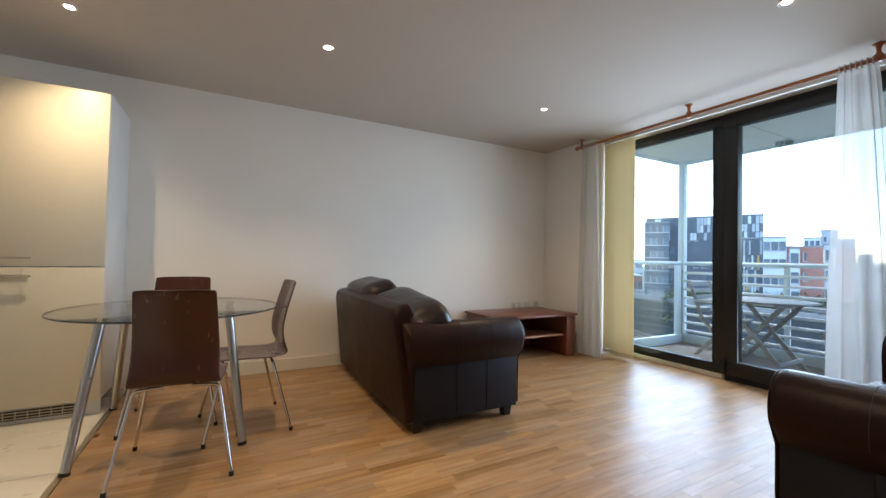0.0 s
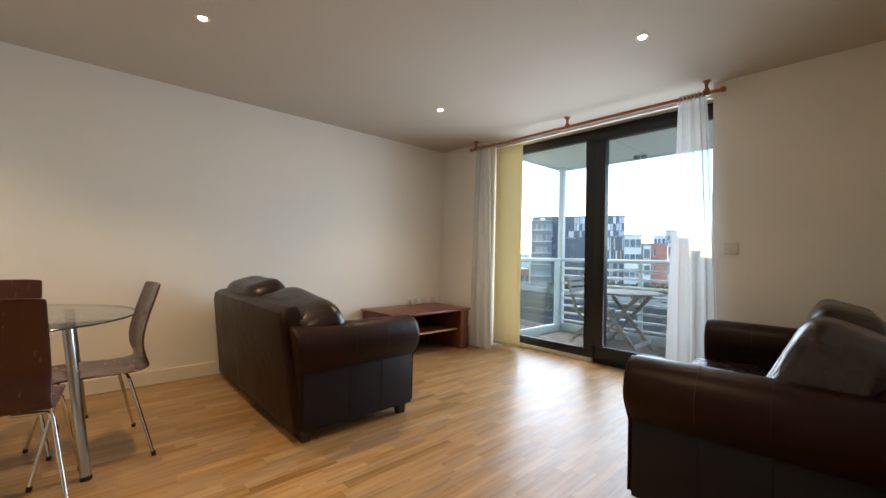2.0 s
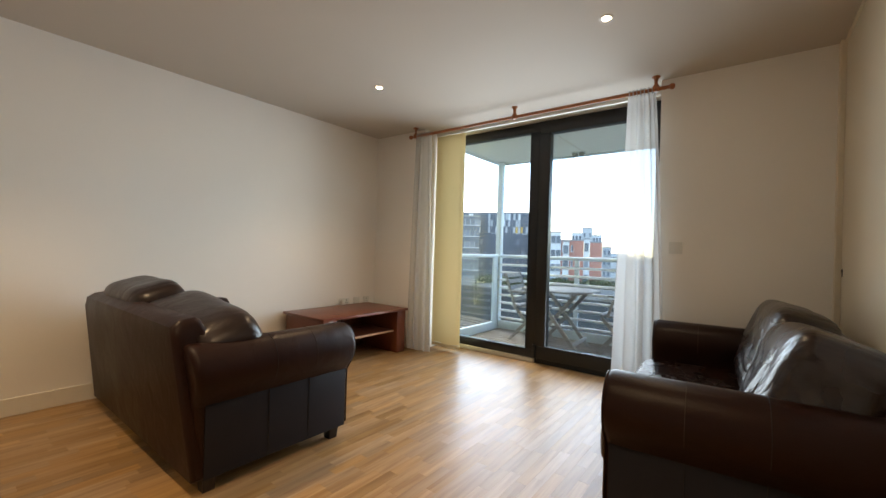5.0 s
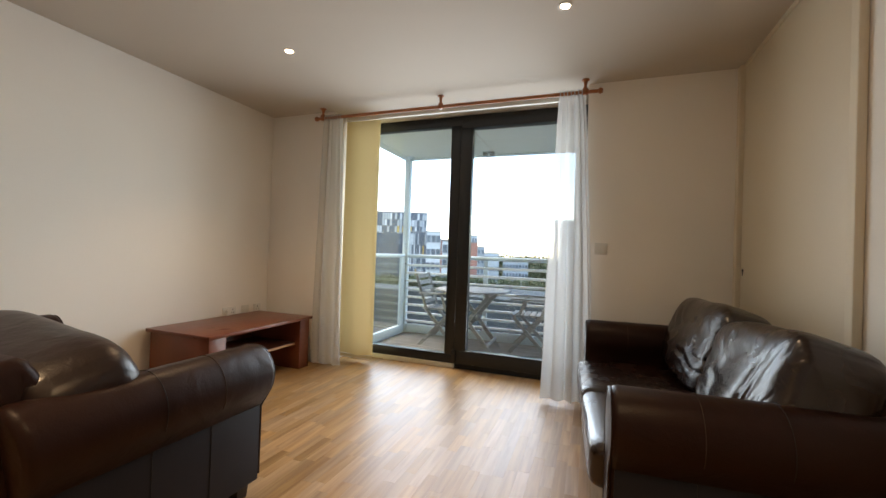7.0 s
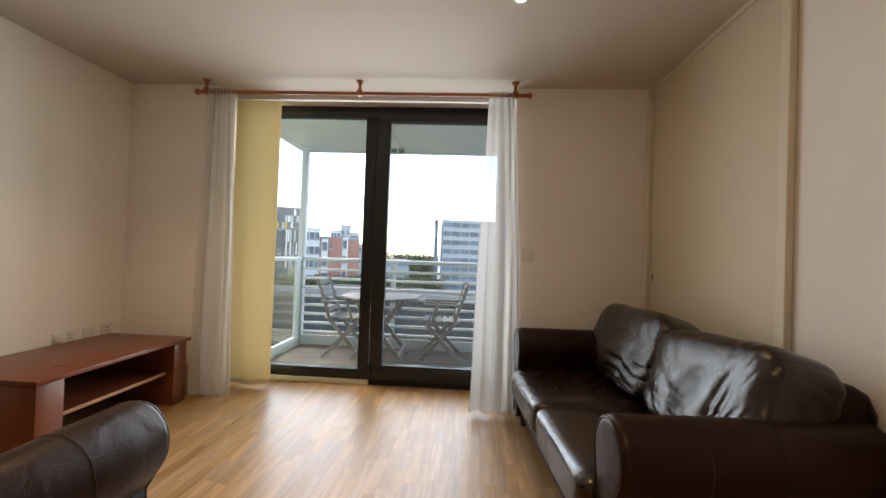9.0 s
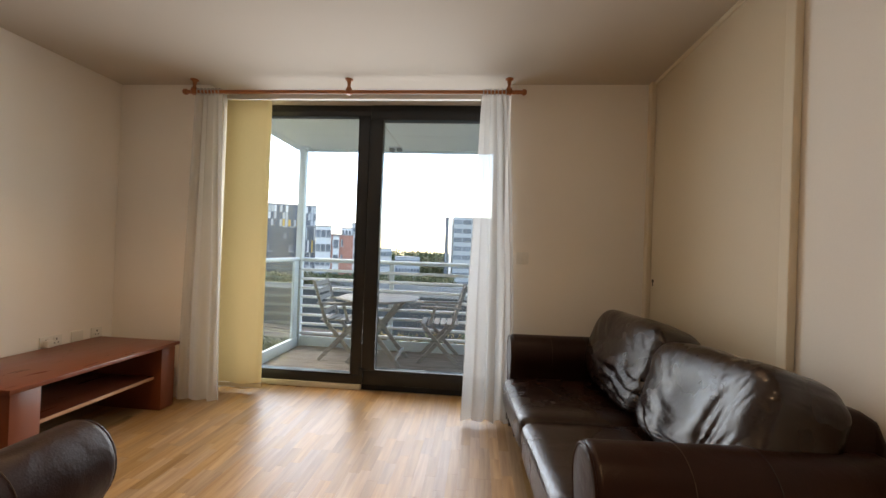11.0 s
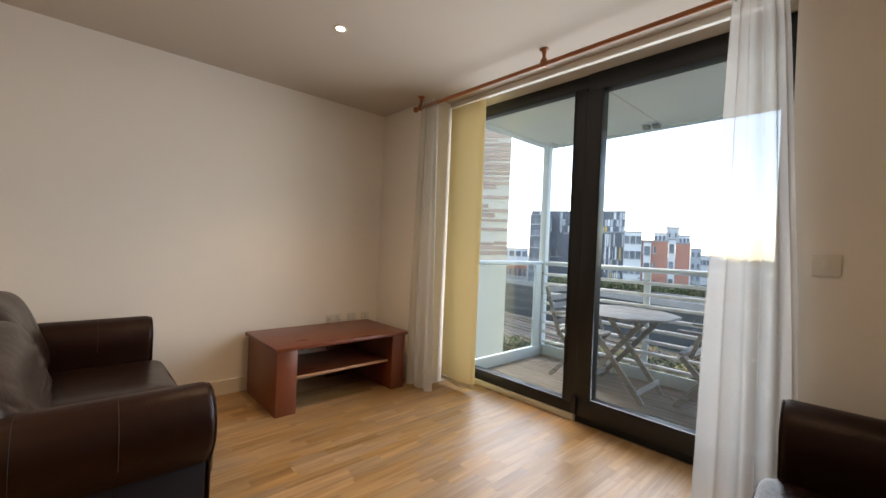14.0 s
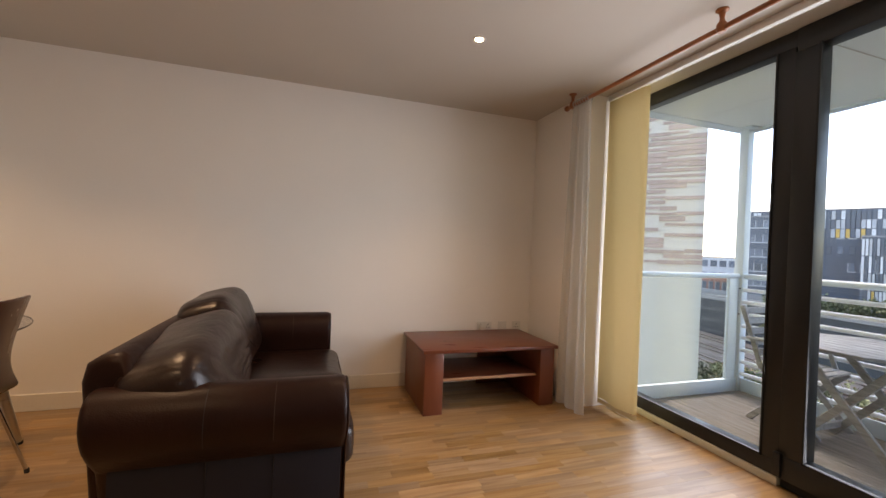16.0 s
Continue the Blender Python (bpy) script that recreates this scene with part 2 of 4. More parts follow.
M = {
    "wall": surface("wall_paint", (0.87, 0.83, 0.765), 0.75, vary=0.03, scale=1.2, fine=220, bump=0.12, dist=0.001, spec=0.3),
    # ceiling colour is lowered below the wall's to put its shade in
    "ceiling": surface("ceiling_paint_darkened", (0.58, 0.525, 0.455), 0.8, vary=0.03, scale=1.0, fine=200, bump=0.1, dist=0.001, spec=0.25),
    "trim": surface("trim_paint", (0.79, 0.74, 0.64), 0.4, vary=0.05, scale=5, fine=90, bump=0.05),
    "panel": surface("door_panel_paint", (0.74, 0.65, 0.50), 0.5, vary=0.04, scale=1.4, fine=160, bump=0.06),
    "floor": timber("oak_strip", (0.272, 0.150, 0.062), (0.415, 0.262, 0.122), 0.42, (2.6, 38, 38), island=0.16, contrast=1.05, bump=0.03, coat=0.30, gloss=0.2),
    "joint": surface("floor_joint", (0.24, 0.125, 0.05), 0.7, vary=0.2),
    "tile": surface("cream_tile", (0.72, 0.68, 0.58), 0.3, vary=0.06, scale=3, fine=30, bump=0.03, per_object=0.04),
    "grout": surface("grout", (0.45, 0.42, 0.36), 0.9),
    "steel": surface("brushed_steel", (0.55, 0.55, 0.54), 0.32, metal=1.0, vary=0.06, stretch=(1, 1, 20), bump=0.02),
    "chrome": surface("chrome", (0.75, 0.75, 0.76), 0.12, metal=1.0, vary=0.03, bump=0.0, rough_vary=0.05),
    "leather": leather("brown_leather", (0.0180, 0.0056, 0.0031), 0.38, cell=190.0, bump=0.3, spec=0.19),
    "leather_worn": leather("worn_brown_leather", (0.0155, 0.0060, 0.0036), 0.31, cell=190.0, soft=18.0, soft_depth=0.006, bump=0.25, spec=0.46),
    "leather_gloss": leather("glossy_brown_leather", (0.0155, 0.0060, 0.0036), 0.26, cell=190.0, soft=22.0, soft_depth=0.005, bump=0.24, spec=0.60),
    "vinyl": leather("dark_slate_vinyl", (0.013, 0.0128, 0.0175), 0.48, cell=340, soft=4, soft_depth=0.002, spec=0.22),
    "seam": surface("seam_thread", (0.075, 0.058, 0.047), 0.9, spec=0.1),
    "foot": timber("dark_foot", (0.012, 0.007, 0.005), (0.03, 0.017, 0.01), 0.4),
    "mahogany": timber("mahogany_laminate", (0.150, 0.037, 0.015), (0.180, 0.047, 0.020), 0.28, (3, 26, 26), contrast=0.4, bump=0.03),
    "mahogany_v": timber("mahogany_upright", (0.165, 0.043, 0.017), (0.205, 0.057, 0.024), 0.32, (26, 26, 3), contrast=0.4, bump=0.03),
    "wenge": timber("brown_plywood", (0.043, 0.0108, 0.0055), (0.050, 0.0132, 0.0069), 0.26, (40, 40, 3), contrast=0.5, bump=0.0, coat=0.3, gloss=0.3),
    "edge": timber("light_edge", (0.42, 0.20, 0.10), (0.55, 0.30, 0.16), 0.4),
    "pole": timber("cherry_pole", (0.28, 0.085, 0.025), (0.42, 0.15, 0.05), 0.3, (30, 3, 30)),
    "frame": surface("charcoal_aluminium", (0.012, 0.013, 0.014), 0.38, metal=0.0, vary=0.15, bump=0.03, fine=300),
    "gasket": surface("rubber_seal", (0.008, 0.008, 0.008), 0.6),
    "sill": surface("pale_sill", (0.62, 0.58, 0.48), 0.45, vary=0.06),
    "glass": glass("window_glass"),
    "table_glass": glass("table_glass", (0.975, 0.99, 0.985)),
    "glass_edge": surface("glass_edge", (0.035, 0.055, 0.055), 0.15, vary=0.1),
    "balcony_glass": glass("balcony_glass", (0.94, 0.97, 0.97)),
    "sheer": cloth("sheer_voile", (0.64, 0.625, 0.60), 0.24, 0.40),
    "blind": cloth("blind_fabric", (0.80, 0.655, 0.335), 0.0, 0.10),
    "blind_hem": cloth("blind_hem_fabric", (0.58, 0.46, 0.27), 0.0, 0.10),
    "plastic": surface("white_plastic", (0.74, 0.72, 0.66), 0.35, vary=0.03, bump=0.02),
    "heater": surface("cream_enamel", (0.72, 0.69, 0.58), 0.35, vary=0.04, bump=0.03),
    "dark": surface("dark_slot", (0.02, 0.018, 0.016), 0.7),
    "cabinet": surface("cream_cabinet_gloss", (0.74, 0.68, 0.53), 0.32, vary=0.03, scale=2, bump=0.02, fine=40),
    "cabinet_side": surface("white_cabinet_side", (0.74, 0.74, 0.72), 0.45, vary=0.03, bump=0.02),
    "nickel": surface("satin_nickel", (0.62, 0.56, 0.46), 0.3, metal=1.0, vary=0.05, bump=0.0),
    "deck": timber("grey_decking", (0.20, 0.178, 0.16), (0.38, 0.345, 0.315), 0.7, (40, 3, 40), per_object=0.12, bump=0.3),
    "teak": timber("weathered_teak", (0.23, 0.225, 0.22), (0.41, 0.405, 0.395), 0.7, (6, 60, 60), bump=0.25, per_object=0.08),
    "balcony_steel": surface("pale_grey_steel_paint", (0.66, 0.74, 0.78), 0.4, vary=0.05, bump=0.03),
    "white_slat": surface("white_slat_paint", (0.88, 0.89, 0.89), 0.4, vary=0.03),
    "soffit": surface("soffit_paint", (0.78, 0.82, 0.81), 0.7, vary=0.04, scale=1.5),
    "lamp": lit("lamp_glow", (1.0, 0.80, 0.56), 30.0),
    "fitting": surface("white_fitting", (0.60, 0.56, 0.50), 0.4, vary=0.03, bump=0.0),
}

# ---- shapes ----


def join(*many):
    out = bmesh.new()
    for b in many:
        me = bpy.data.meshes.new("tmp")
        b.to_mesh(me)
        b.free()
        out.from_mesh(me)
        bpy.data.meshes.remove(me)
    return out


def box(x0, x1, y0, y1, z0, z1, r=0.0, seg=2):
    b = bmesh.new()
    bmesh.ops.create_cube(b, size=1.0)
    for v in b.verts:
        v.co = Vector(((x0 + x1) / 2 + v.co.x * (x1 - x0), (y0 + y1) / 2 + v.co.y * (y1 - y0), (z0 + z1) / 2 + v.co.z * (z1 - z0)))
    if r:
        bmesh.ops.bevel(b, geom=b.edges[:], offset=r, segments=seg, profile=0.5, affect="EDGES")
    return b


def moved(b, m):
    bmesh.ops.transform(b, matrix=m, verts=b.verts)
    return b


def bar(p, q, w, d, r=0.002, up=(0, 0, 1)):
    """A straight batten from p to q, w across and d deep."""
    p, q = Vector(p), Vector(q)
    z = (q - p).normalized()
    x = z.cross(Vector(up))
    x = x.normalized() if x.length > 1e-4 else Vector((1, 0, 0))
    y = z.cross(x)
    m = Matrix((x, y, z)).transposed().to_4x4()
    return moved(box(-w / 2, w / 2, -d / 2, d / 2, 0, (q - p).length, r, 1), Matrix.Translation(p) @ m)


def tube(points, r, seg=12, cap=True):
    """A round tube through the points; r: one radius or one for each point."""
    pts = [Vector(p) for p in points]
    rs = [r] * len(pts) if isinstance(r, (int, float)) else r
    b, rings, side = bmesh.new(), [], None
    for i, p in enumerate(pts):
        d = (pts[min(i + 1, len(pts) - 1)] - pts[max(i - 1, 0)]).normalized()
        side = (side - d * side.dot(d)) if side else d.orthogonal()
        side.normalize()
        up = d.cross(side)
        rings.append([b.verts.new(p + (side * math.cos(a) + up * math.sin(a)) * rs[i]) for a in [2 * math.pi * k / seg for k in range(seg)]])
    for a, c in zip(rings, rings[1:]):
        for k in range(seg):
            b.faces.new((a[k], a[(k + 1) % seg], c[(k + 1) % seg], c[k]))
    if cap:
        b.faces.new(rings[0][::-1])
        b.faces.new(rings[-1])
    return b


def rounded_path(points, r, steps=5):
    """The points with the inner corners rounded."""
    pts = [Vector(p) for p in points]
    out = [pts[0]]
    for a, p, c in zip(pts, pts[1:], pts[2:]):
        u, v = (a - p).normalized() * r, (c - p).normalized() * r
        for k in range(steps + 1):
            t = k / steps
            out.append((p + u) * (1 - t) ** 2 + p * 2 * t * (1 - t) + (p + v) * t ** 2)
    return out + [pts[-1]]


def lathe(profile, seg=24, m=None):
    """A turned shape from (radius, height) pairs."""
    b, rings = bmesh.new(), []
    for r, z in profile:
        rings.append([b.verts.new((max(r, 1e-4) * math.cos(2 * math.pi * k / seg), max(r, 1e-4) * math.sin(2 * math.pi * k / seg), z)) for k in range(seg)])
    for a, c in zip(rings, rings[1:]):
        for k in range(seg):
            b.faces.new((a[k], a[(k + 1) % seg], c[(k + 1) % seg], c[k]))
    b.faces.new(rings[0][::-1])
    b.faces.new(rings[-1])
    return moved(b, m) if m else b


def prism(outline, y0, y1, r=0.0, seg=2):
    """An outline in x and z, drawn out along y."""
    b = bmesh.new()
    n = len(outline)
    lo, hi = [b.verts.new((x, y0, z)) for x, z in outline], [b.verts.new((x, y1, z)) for x, z in outline]
    ends = [b.faces.new(lo), b.faces.new(hi[::-1])]
    for k in range(n):
        b.faces.new((lo[k], hi[k], hi[(k + 1) % n], lo[(k + 1) % n]))
    bmesh.ops.recalc_face_normals(b, faces=b.faces[:])
    if r:
        rim = {e for f in ends for e in f.edges}
        bmesh.ops.bevel(b, geom=list(rim), offset=r, segments=seg, profile=0.5, affect="EDGES")
    return b


def mesh_of(name, b, material, smooth=40):
    me = bpy.data.meshes.new(name)
    bmesh.ops.recalc_face_normals(b, faces=b.faces[:])
    b.to_mesh(me)
    b.free()
    if smooth:
        me.shade_smooth()
        me.set_sharp_from_angle(angle=radians(smooth))
    me.materials.append(material)
    return me


def part(name, b, material, parent=None, label="", smooth=40):
    ob = new(name, mesh_of(name, b, material, smooth))
    ob.parent = parent
    return tagged(ob, label)


def thing(name, label, category, group="", m=None):
    ob = new(name)
    ob.empty_display_size = 0.1
    if m:
        ob.matrix_basis = m
    return tagged(ob, label, category, group)


def setting(name, b, material, label="", smooth=0):
    return tagged(part(name, b, material, None, label, smooth), kind="structure")


def solid(name, b, material, label, category, group="", smooth=40):
    return tagged(part(name, b, material, None, label, smooth), category=category, group=group)


# ---- room shell ----
setting("floor", box(-0.62, GX + 0.02, -1.5, WY + 0.12, -0.12, -0.012), M["joint"], "oak strip floor over a dark bed")
setting("floor_kitchen", box(-2.7, -0.62, -1.5, WY + 0.12, -0.12, -0.008), M["grout"], "pale tiled kitchen floor")
setting("ceiling", box(-2.8, GX + 0.08, -1.6, WY + 0.12, H, H + 0.15), M["ceiling"], "smooth off-white plaster ceiling, its shade put into a darker colour")
setting("wall_north", box(-2.8, WX + 0.42, WY, WY + 0.12, -0.12, H), M["wall"], "plain cream painted wall")
setting("wall_east_north", box(WX, GX + 0.08, OY1, WY - 0.001, -0.12, H), M["wall"], "cream wall beside the window")
setting("wall_east_south", box(WX, GX + 0.08, -1.5, OY0, -0.12, H), M["wall"], "cream wall beside the window")
setting("wall_south", box(0.85, WX - 0.001, RY - 0.12, RY, -0.12, H), M["wall"], "cream wall behind the sofa")
setting("wall_hall", box(-2.7, WX, -1.6, -1.5, -0.12, H), M["wall"], "plain hall wall")
setting("wall_west", box(-2.8, -2.7, -1.6, WY, -0.12, H), M["wall"], "plain kitchen wall")
sk = 0.115
setting("baseboard_north", box(-0.6, WX, WY - 0.016, WY - 0.001, 0, sk, 0.004), M["trim"], "cream painted baseboard")
setting("baseboard_east_north", box(WX - 0.016, WX - 0.001, OY1, WY - 0.017, 0, sk, 0.004), M["trim"], "cream painted baseboard")
setting("baseboard_east_south", box(WX - 0.016, WX - 0.001, RY + 0.06, OY0, 0, sk, 0.004), M["trim"], "cream painted baseboard")
setting("baseboard_south", box(0.85, 2.42, RY + 0.001, RY + 0.016, 0, sk, 0.004), M["trim"], "cream painted baseboard")
# sliding door in the south wall
door = tagged(part("door_1", box(2.484, 3.690, RY + 0.001, RY + 0.028, 0.01, H - 0.03, 0.003), M["panel"], None, "cream full-height sliding door panel", 40), kind="structure")
part("finger_pull", join(lathe([(0.011, 0), (0.011, 0.004), (0.008, 0.005)], 20, pose(3.645, RY + 0.0285, 1.085, -90)), box(3.640, 3.650, RY + 0.0285, RY + 0.032, 1.05, 1.075, 0.002)), M["dark"], door, "small dark metal pull")
setting("trim_door_jamb", box(2.424, 2.478, RY + 0.001, RY + 0.034, 0.0, H - 0.001, 0.004), M["panel"], "cream vertical door jamb")
setting("trim_door_stop", box(3.70, WX - 0.002, RY + 0.001, RY + 0.055, 0.0, H - 0.001, 0.004), M["panel"], "cream vertical door stop")
setting("trim_door_head", box(2.479, 3.699, RY + 0.001, RY + 0.036, H - 0.028, H - 0.001, 0.003), M["panel"], "cream door track cover")

# ---- window and balcony door ----
win = tagged(new("window_1"), "charcoal framed glazed balcony window", kind="structure")
FX0, FX1 = GX - 0.045, GX + 0.045
part("window_frame", join(
    box(FX0, FX1, 2.05, OY1, 2.405, H - 0.002, 0.004), box(FX0, FX1, 2.05, OY1, 0.045, 0.130, 0.004),
    box(FX0, FX1, OY1 - 0.085, OY1 - 0.001, 0.130, 2.405, 0.004), box(FX0, FX1, 2.060, 2.150, 0.130, 2.405, 0.004)), M["frame"], win)
part("window_seal", join(box(FX0 - 0.004, FX0 + 0.01, 2.148, 2.158, 0.125, 2.41), box(FX0 - 0.004, FX0 + 0.01, 2.15, 3.17, 0.126, 0.136), box(FX0 - 0.004, FX0 + 0.01, 2.15, 3.17, 2.400, 2.408)), M["gasket"], win)
pane = part("pane", box(GX - 0.006, GX + 0.006, 2.145, OY1 - 0.08, 0.125, 2.41), M["glass"], win, smooth=0)
pane.visible_shadow = False
part("window_sill", box(FX0 - 0.012, FX1, 2.06, OY1 - 0.001, 0.0, 0.044, 0.004), M["sill"], win, "pale threshold strip")
bd = tagged(new("door_2"), "charcoal framed glazed balcony door", kind="structure")
part("door_frame", join(
    box(FX0 - 0.01, FX1, OY0 + 0.001, 2.05, 2.372, H - 0.002, 0.004), box(FX0 - 0.015, FX1, OY0 + 0.001, 2.05, 0.052, 0.178, 0.006),
    box(FX0 - 0.01, FX1, 1.945, 2.056, 0.178, 2.372, 0.004), box(FX0 - 0.01, FX1, OY0 + 0.001, OY0 + 0.10, 0.178, 2.372, 0.004)), M["frame"], bd)
part("door_threshold", box(FX0 + 0.01, FX1, OY0 + 0.001, 2.055, 0.0, 0.0515, 0.003), M["gasket"], bd)
part("door_seal", join(box(FX0 - 0.014, FX0, 1.937, 1.947, 0.172, 2.38), box(FX0 - 0.014, FX0, OY0 + 0.1, 1.945, 0.174, 0.184)), M["gasket"], bd)
part("hinge", box(FX0 - 0.032, FX0 - 0.005, 2.035, 2.075, 0.06, 0.19, 0.006), M["frame"], bd)
pane = part("pane", box(GX - 0.006, GX + 0.006, OY0 + 0.095, 1.95, 0.172, 2.38), M["glass"], bd, smooth=0)
pane.visible_shadow = False

# ---- soft furniture ----


def cushion(sx, sy, sz, ex=0.35, ez=0.55, nu=56, nv=36, wrinkle=0.0, seed=0.0, sag=0.0, slump=0.0, pleats="rays"):
    """A stuffed cushion: a superellipsoid with sag and slump; pleats fan out from the foot ("rays") or hang in bows ("swags")."""
    b, rings = bmesh.new(), []

    def pw(c, e):
        return math.copysign(abs(c) ** e, c)

    def ridged(x, y, z, sharp):
        return max(0.0, 1 - abs(noise.noise((x, y, z))) * 2.4) ** sharp
    for j in range(nv + 1):
        v = -math.pi / 2 + math.pi * j / nv
        ring = []
        for i in range(nu):
            u = -math.pi + 2 * math.pi * i / nu
            p = Vector((pw(math.cos(v), ez) * pw(math.cos(u), ex) * sx / 2, pw(math.cos(v), ez) * pw(math.sin(u), ex) * sy / 2, pw(math.sin(v), ez) * sz / 2))
            t = p.z / sz + 0.5
            if wrinkle:
                warp = noise.noise(p * 3.4 + Vector((seed, 1, 5)))
                if pleats == "rays":
                    fx, fz = p.x - sx * 0.16, p.z + sz * 0.72
                    turn, far = math.atan2(fx, fz) + 0.10 * warp, math.hypot(fx, fz)
                    fold = ridged(turn * 4.6 + seed, far * 2.2 + p.y * 2, seed, 2.2)
                    fine = ridged(turn * 13.0 + 9 + seed, far * 5.0 + p.y * 4, 2.0, 3.0)
                    near = max(0.15, min(1.0, 1.25 - t * 1.25))
                else:
                    fx, fz = p.x - sx * 0.42, p.z - sz * 0.55
                    far = math.hypot(fx * 0.8, fz * 1.2) + 0.045 * warp
                    turn = math.atan2(fz, fx)
                    fold = ridged(far * 11.0 + seed, turn * 0.8 + p.y * 2, seed, 2.2)
                    fine = ridged(far * 25.0 + seed, turn * 1.8 + p.y * 4, 4.0, 3.0)
                    near = max(0.1, min(1.0, 1.45 - t * 1.6))
                soft = noise.noise(p * 3.1 + Vector((seed, 7, 3)))
                p += p.normalized() * wrinkle * (near * (0.45 - 1.5 * fold - 0.45 * fine) + 1.3 * soft)
            p.z -= sag * math.cos(min(1, abs(2 * p.x / sx)) * math.pi / 2) * t
            p.y -= slump * (1 - t) ** 2
            ring.append(b.verts.new(p))
            if j in (0, nv):
                break
        rings.append(ring)
    for a, c in zip(rings, rings[1:]):
        for i in range(nu):
            k = (i + 1) % nu
            if len(a) == 1:
                b.faces.new((a[0], c[k], c[i]))
            elif len(c) == 1:
                b.faces.new((a[i], a[k], c[0]))
            else:
                b.faces.new((a[i], a[k], c[k], c[i]))
    return b


def arm_outline(side):
    """The rolled arm's section: an upright side with a scroll that hangs outwards. side: +1 or -1, outwards."""
    pts = [(-0.10, 0.085), (-0.10, 0.44)]
    cx, cz, rx, rz = -0.005, 0.552, 0.118, 0.133
    for k in range(15):
        a = math.radians(205 - k * 245 / 14)
        pts.append((cx + rx * math.cos(a), cz + rz * math.sin(a)))
    pts += [(0.045, 0.415), (0.035, 0.40), (0.035, 0.085)]
    return [(side * x, z) for x, z in pts]


def sofa(m, label, dents, hide):
    """A two-seat rolled-arm sofa; local x along it, front at -y, the back's back leaning from y = 0.84."""
    W, D = 1.60, 0.84
    s = thing("sofa", label, "sofa", "two leather sofas", m)
    part("base", join(box(-0.72, 0.72, 0.03, D - 0.06, 0.085, 0.27, 0.015), box(-0.72, 0.72, D - 0.05, D - 0.004, 0.065, 0.60, 0.008)), M["vinyl"], s)
    # back, leaning a little, with a rolled top edge
    outline = [(0.67, 0.20), (0.70, 0.60), (0.765, 0.74), (0.785, 0.78), (0.81, 0.795), (0.875, 0.785), (0.912, 0.76), (0.915, 0.70), (D, 0.07), (0.70, 0.07)]
    back = moved(prism(outline, -0.826, 0.826, 0.03, 4), Matrix(((0, 1, 0, 0), (1, 0, 0, 0), (0, 0, 1, 0), (0, 0, 0, 1))))
    for v in back.verts:
        v.co.x *= 1 - 0.115 * max(0.0, min(1.0, (v.co.z - 0.58) / 0.2))
    part("backrest", back, M["leather"], s)
    for side in (-1, 1):
        x = side * (W / 2 - 0.01)
        roll = moved(prism(arm_outline(side), 0.0, D - 0.035, 0.028, 4), Matrix.Translation((x, 0, 0)))
        for v in roll.verts:
            if v.co.y > 0.5:
                v.co.y += (v.co.z - 0.085) * 0.125
        arm = part("arm", roll, M["leather"], s)
        part("side_panel", moved(box(side * 0.035 if side > 0 else -0.043, side * 0.035 + (0.008 if side > 0 else 0), 0.02, D - 0.04, 0.075, 0.42, 0.003), Matrix.Translation((x, 0, 0))), M["vinyl"], arm, "dark slate vinyl side")
        for y in (0.27, 0.50):
            part("side_seam", bar((x + side * 0.044, y, 0.08), (x + side * 0.044, y, 0.418), 0.003, 0.003), M["gasket"], arm)
        # thread seams round the scroll, and piping at its front
        for y in (0.27, 0.50):
            ring = [(x + side * (-0.005 + 0.119 * math.cos(a)), y, 0.552 + 0.134 * math.sin(a)) for a in [math.radians(200 - 12 * k) for k in range(20)]]
            part("stitching", tube(ring, 0.0012, 6), M["seam"] if y < 0.4 else M["gasket"], arm)
        ring = [(x + side * (-0.005 + 0.104 * math.cos(a)), 0.004, 0.552 + 0.122 * math.sin(a)) for a in [math.radians(205 - 12.5 * k) for k in range(20)]]
        part("piping", tube([(x - side * 0.093, 0.004, 0.09)] + ring + [(x + side * 0.03, 0.004, 0.40), (x + side * 0.03, 0.004, 0.09)], 0.005, 8), M["leather"], arm)
        for y in (0.07, D - 0.08):
            leg = bmesh.new()
            bmesh.ops.create_cone(leg, cap_ends=True, segments=4, radius1=0.036, radius2=0.046, depth=0.088, matrix=pose(x - side * 0.02, y, 0.044, 0, 0, 45))
            part("leg", leg, M["foot"], s)
        # seat and back cushions
        cx = side * 0.345
        seat = cushion(0.69, 0.69, 0.22, 0.16, 0.40, 96, 44, 0.0035, 3.0 + side, 0.014, 0)
        seat = part("seat_cushion", moved(seat, Matrix.Translation((cx, 0.29, 0.335))), hide, s)
        loop = [(cx + 0.338 * math.copysign(abs(math.cos(a)) ** 0.16, math.cos(a)), 0.29 + 0.338 * math.copysign(abs(math.sin(a)) ** 0.16, math.sin(a)), 0.395) for a in [2 * math.pi * k / 72 for k in range(73)]]
        part("piping", tube(loop, 0.004, 6), M["leather"], seat)
        w, d, h, xc, yc, zc, lean, tilt, yaw, seed, fold, soft, pleats = dents[0 if side < 0 else 1]
        place = Matrix.Translation((xc, yc, zc)) @ pose(0, 0, 0, 0, 0, yaw) @ pose(0, 0, 0, lean, tilt, 0)
        cu = cushion(w, d, h, 0.36 + soft, 0.5 + soft, 220, 120, fold, seed, 0.02, 0.04, pleats)
        cu = part("back_cushion", moved(cu, place), hide, s)
        arc = [(-w * 0.36 + w * 0.72 * k / 16, -d * 0.27 - d * 0.13 * math.sin(math.pi * k / 16), h * 0.36) for k in range(17)]
        part("stitching", moved(tube(arc, 0.0016, 6), place), M["seam"], cu)
    return s


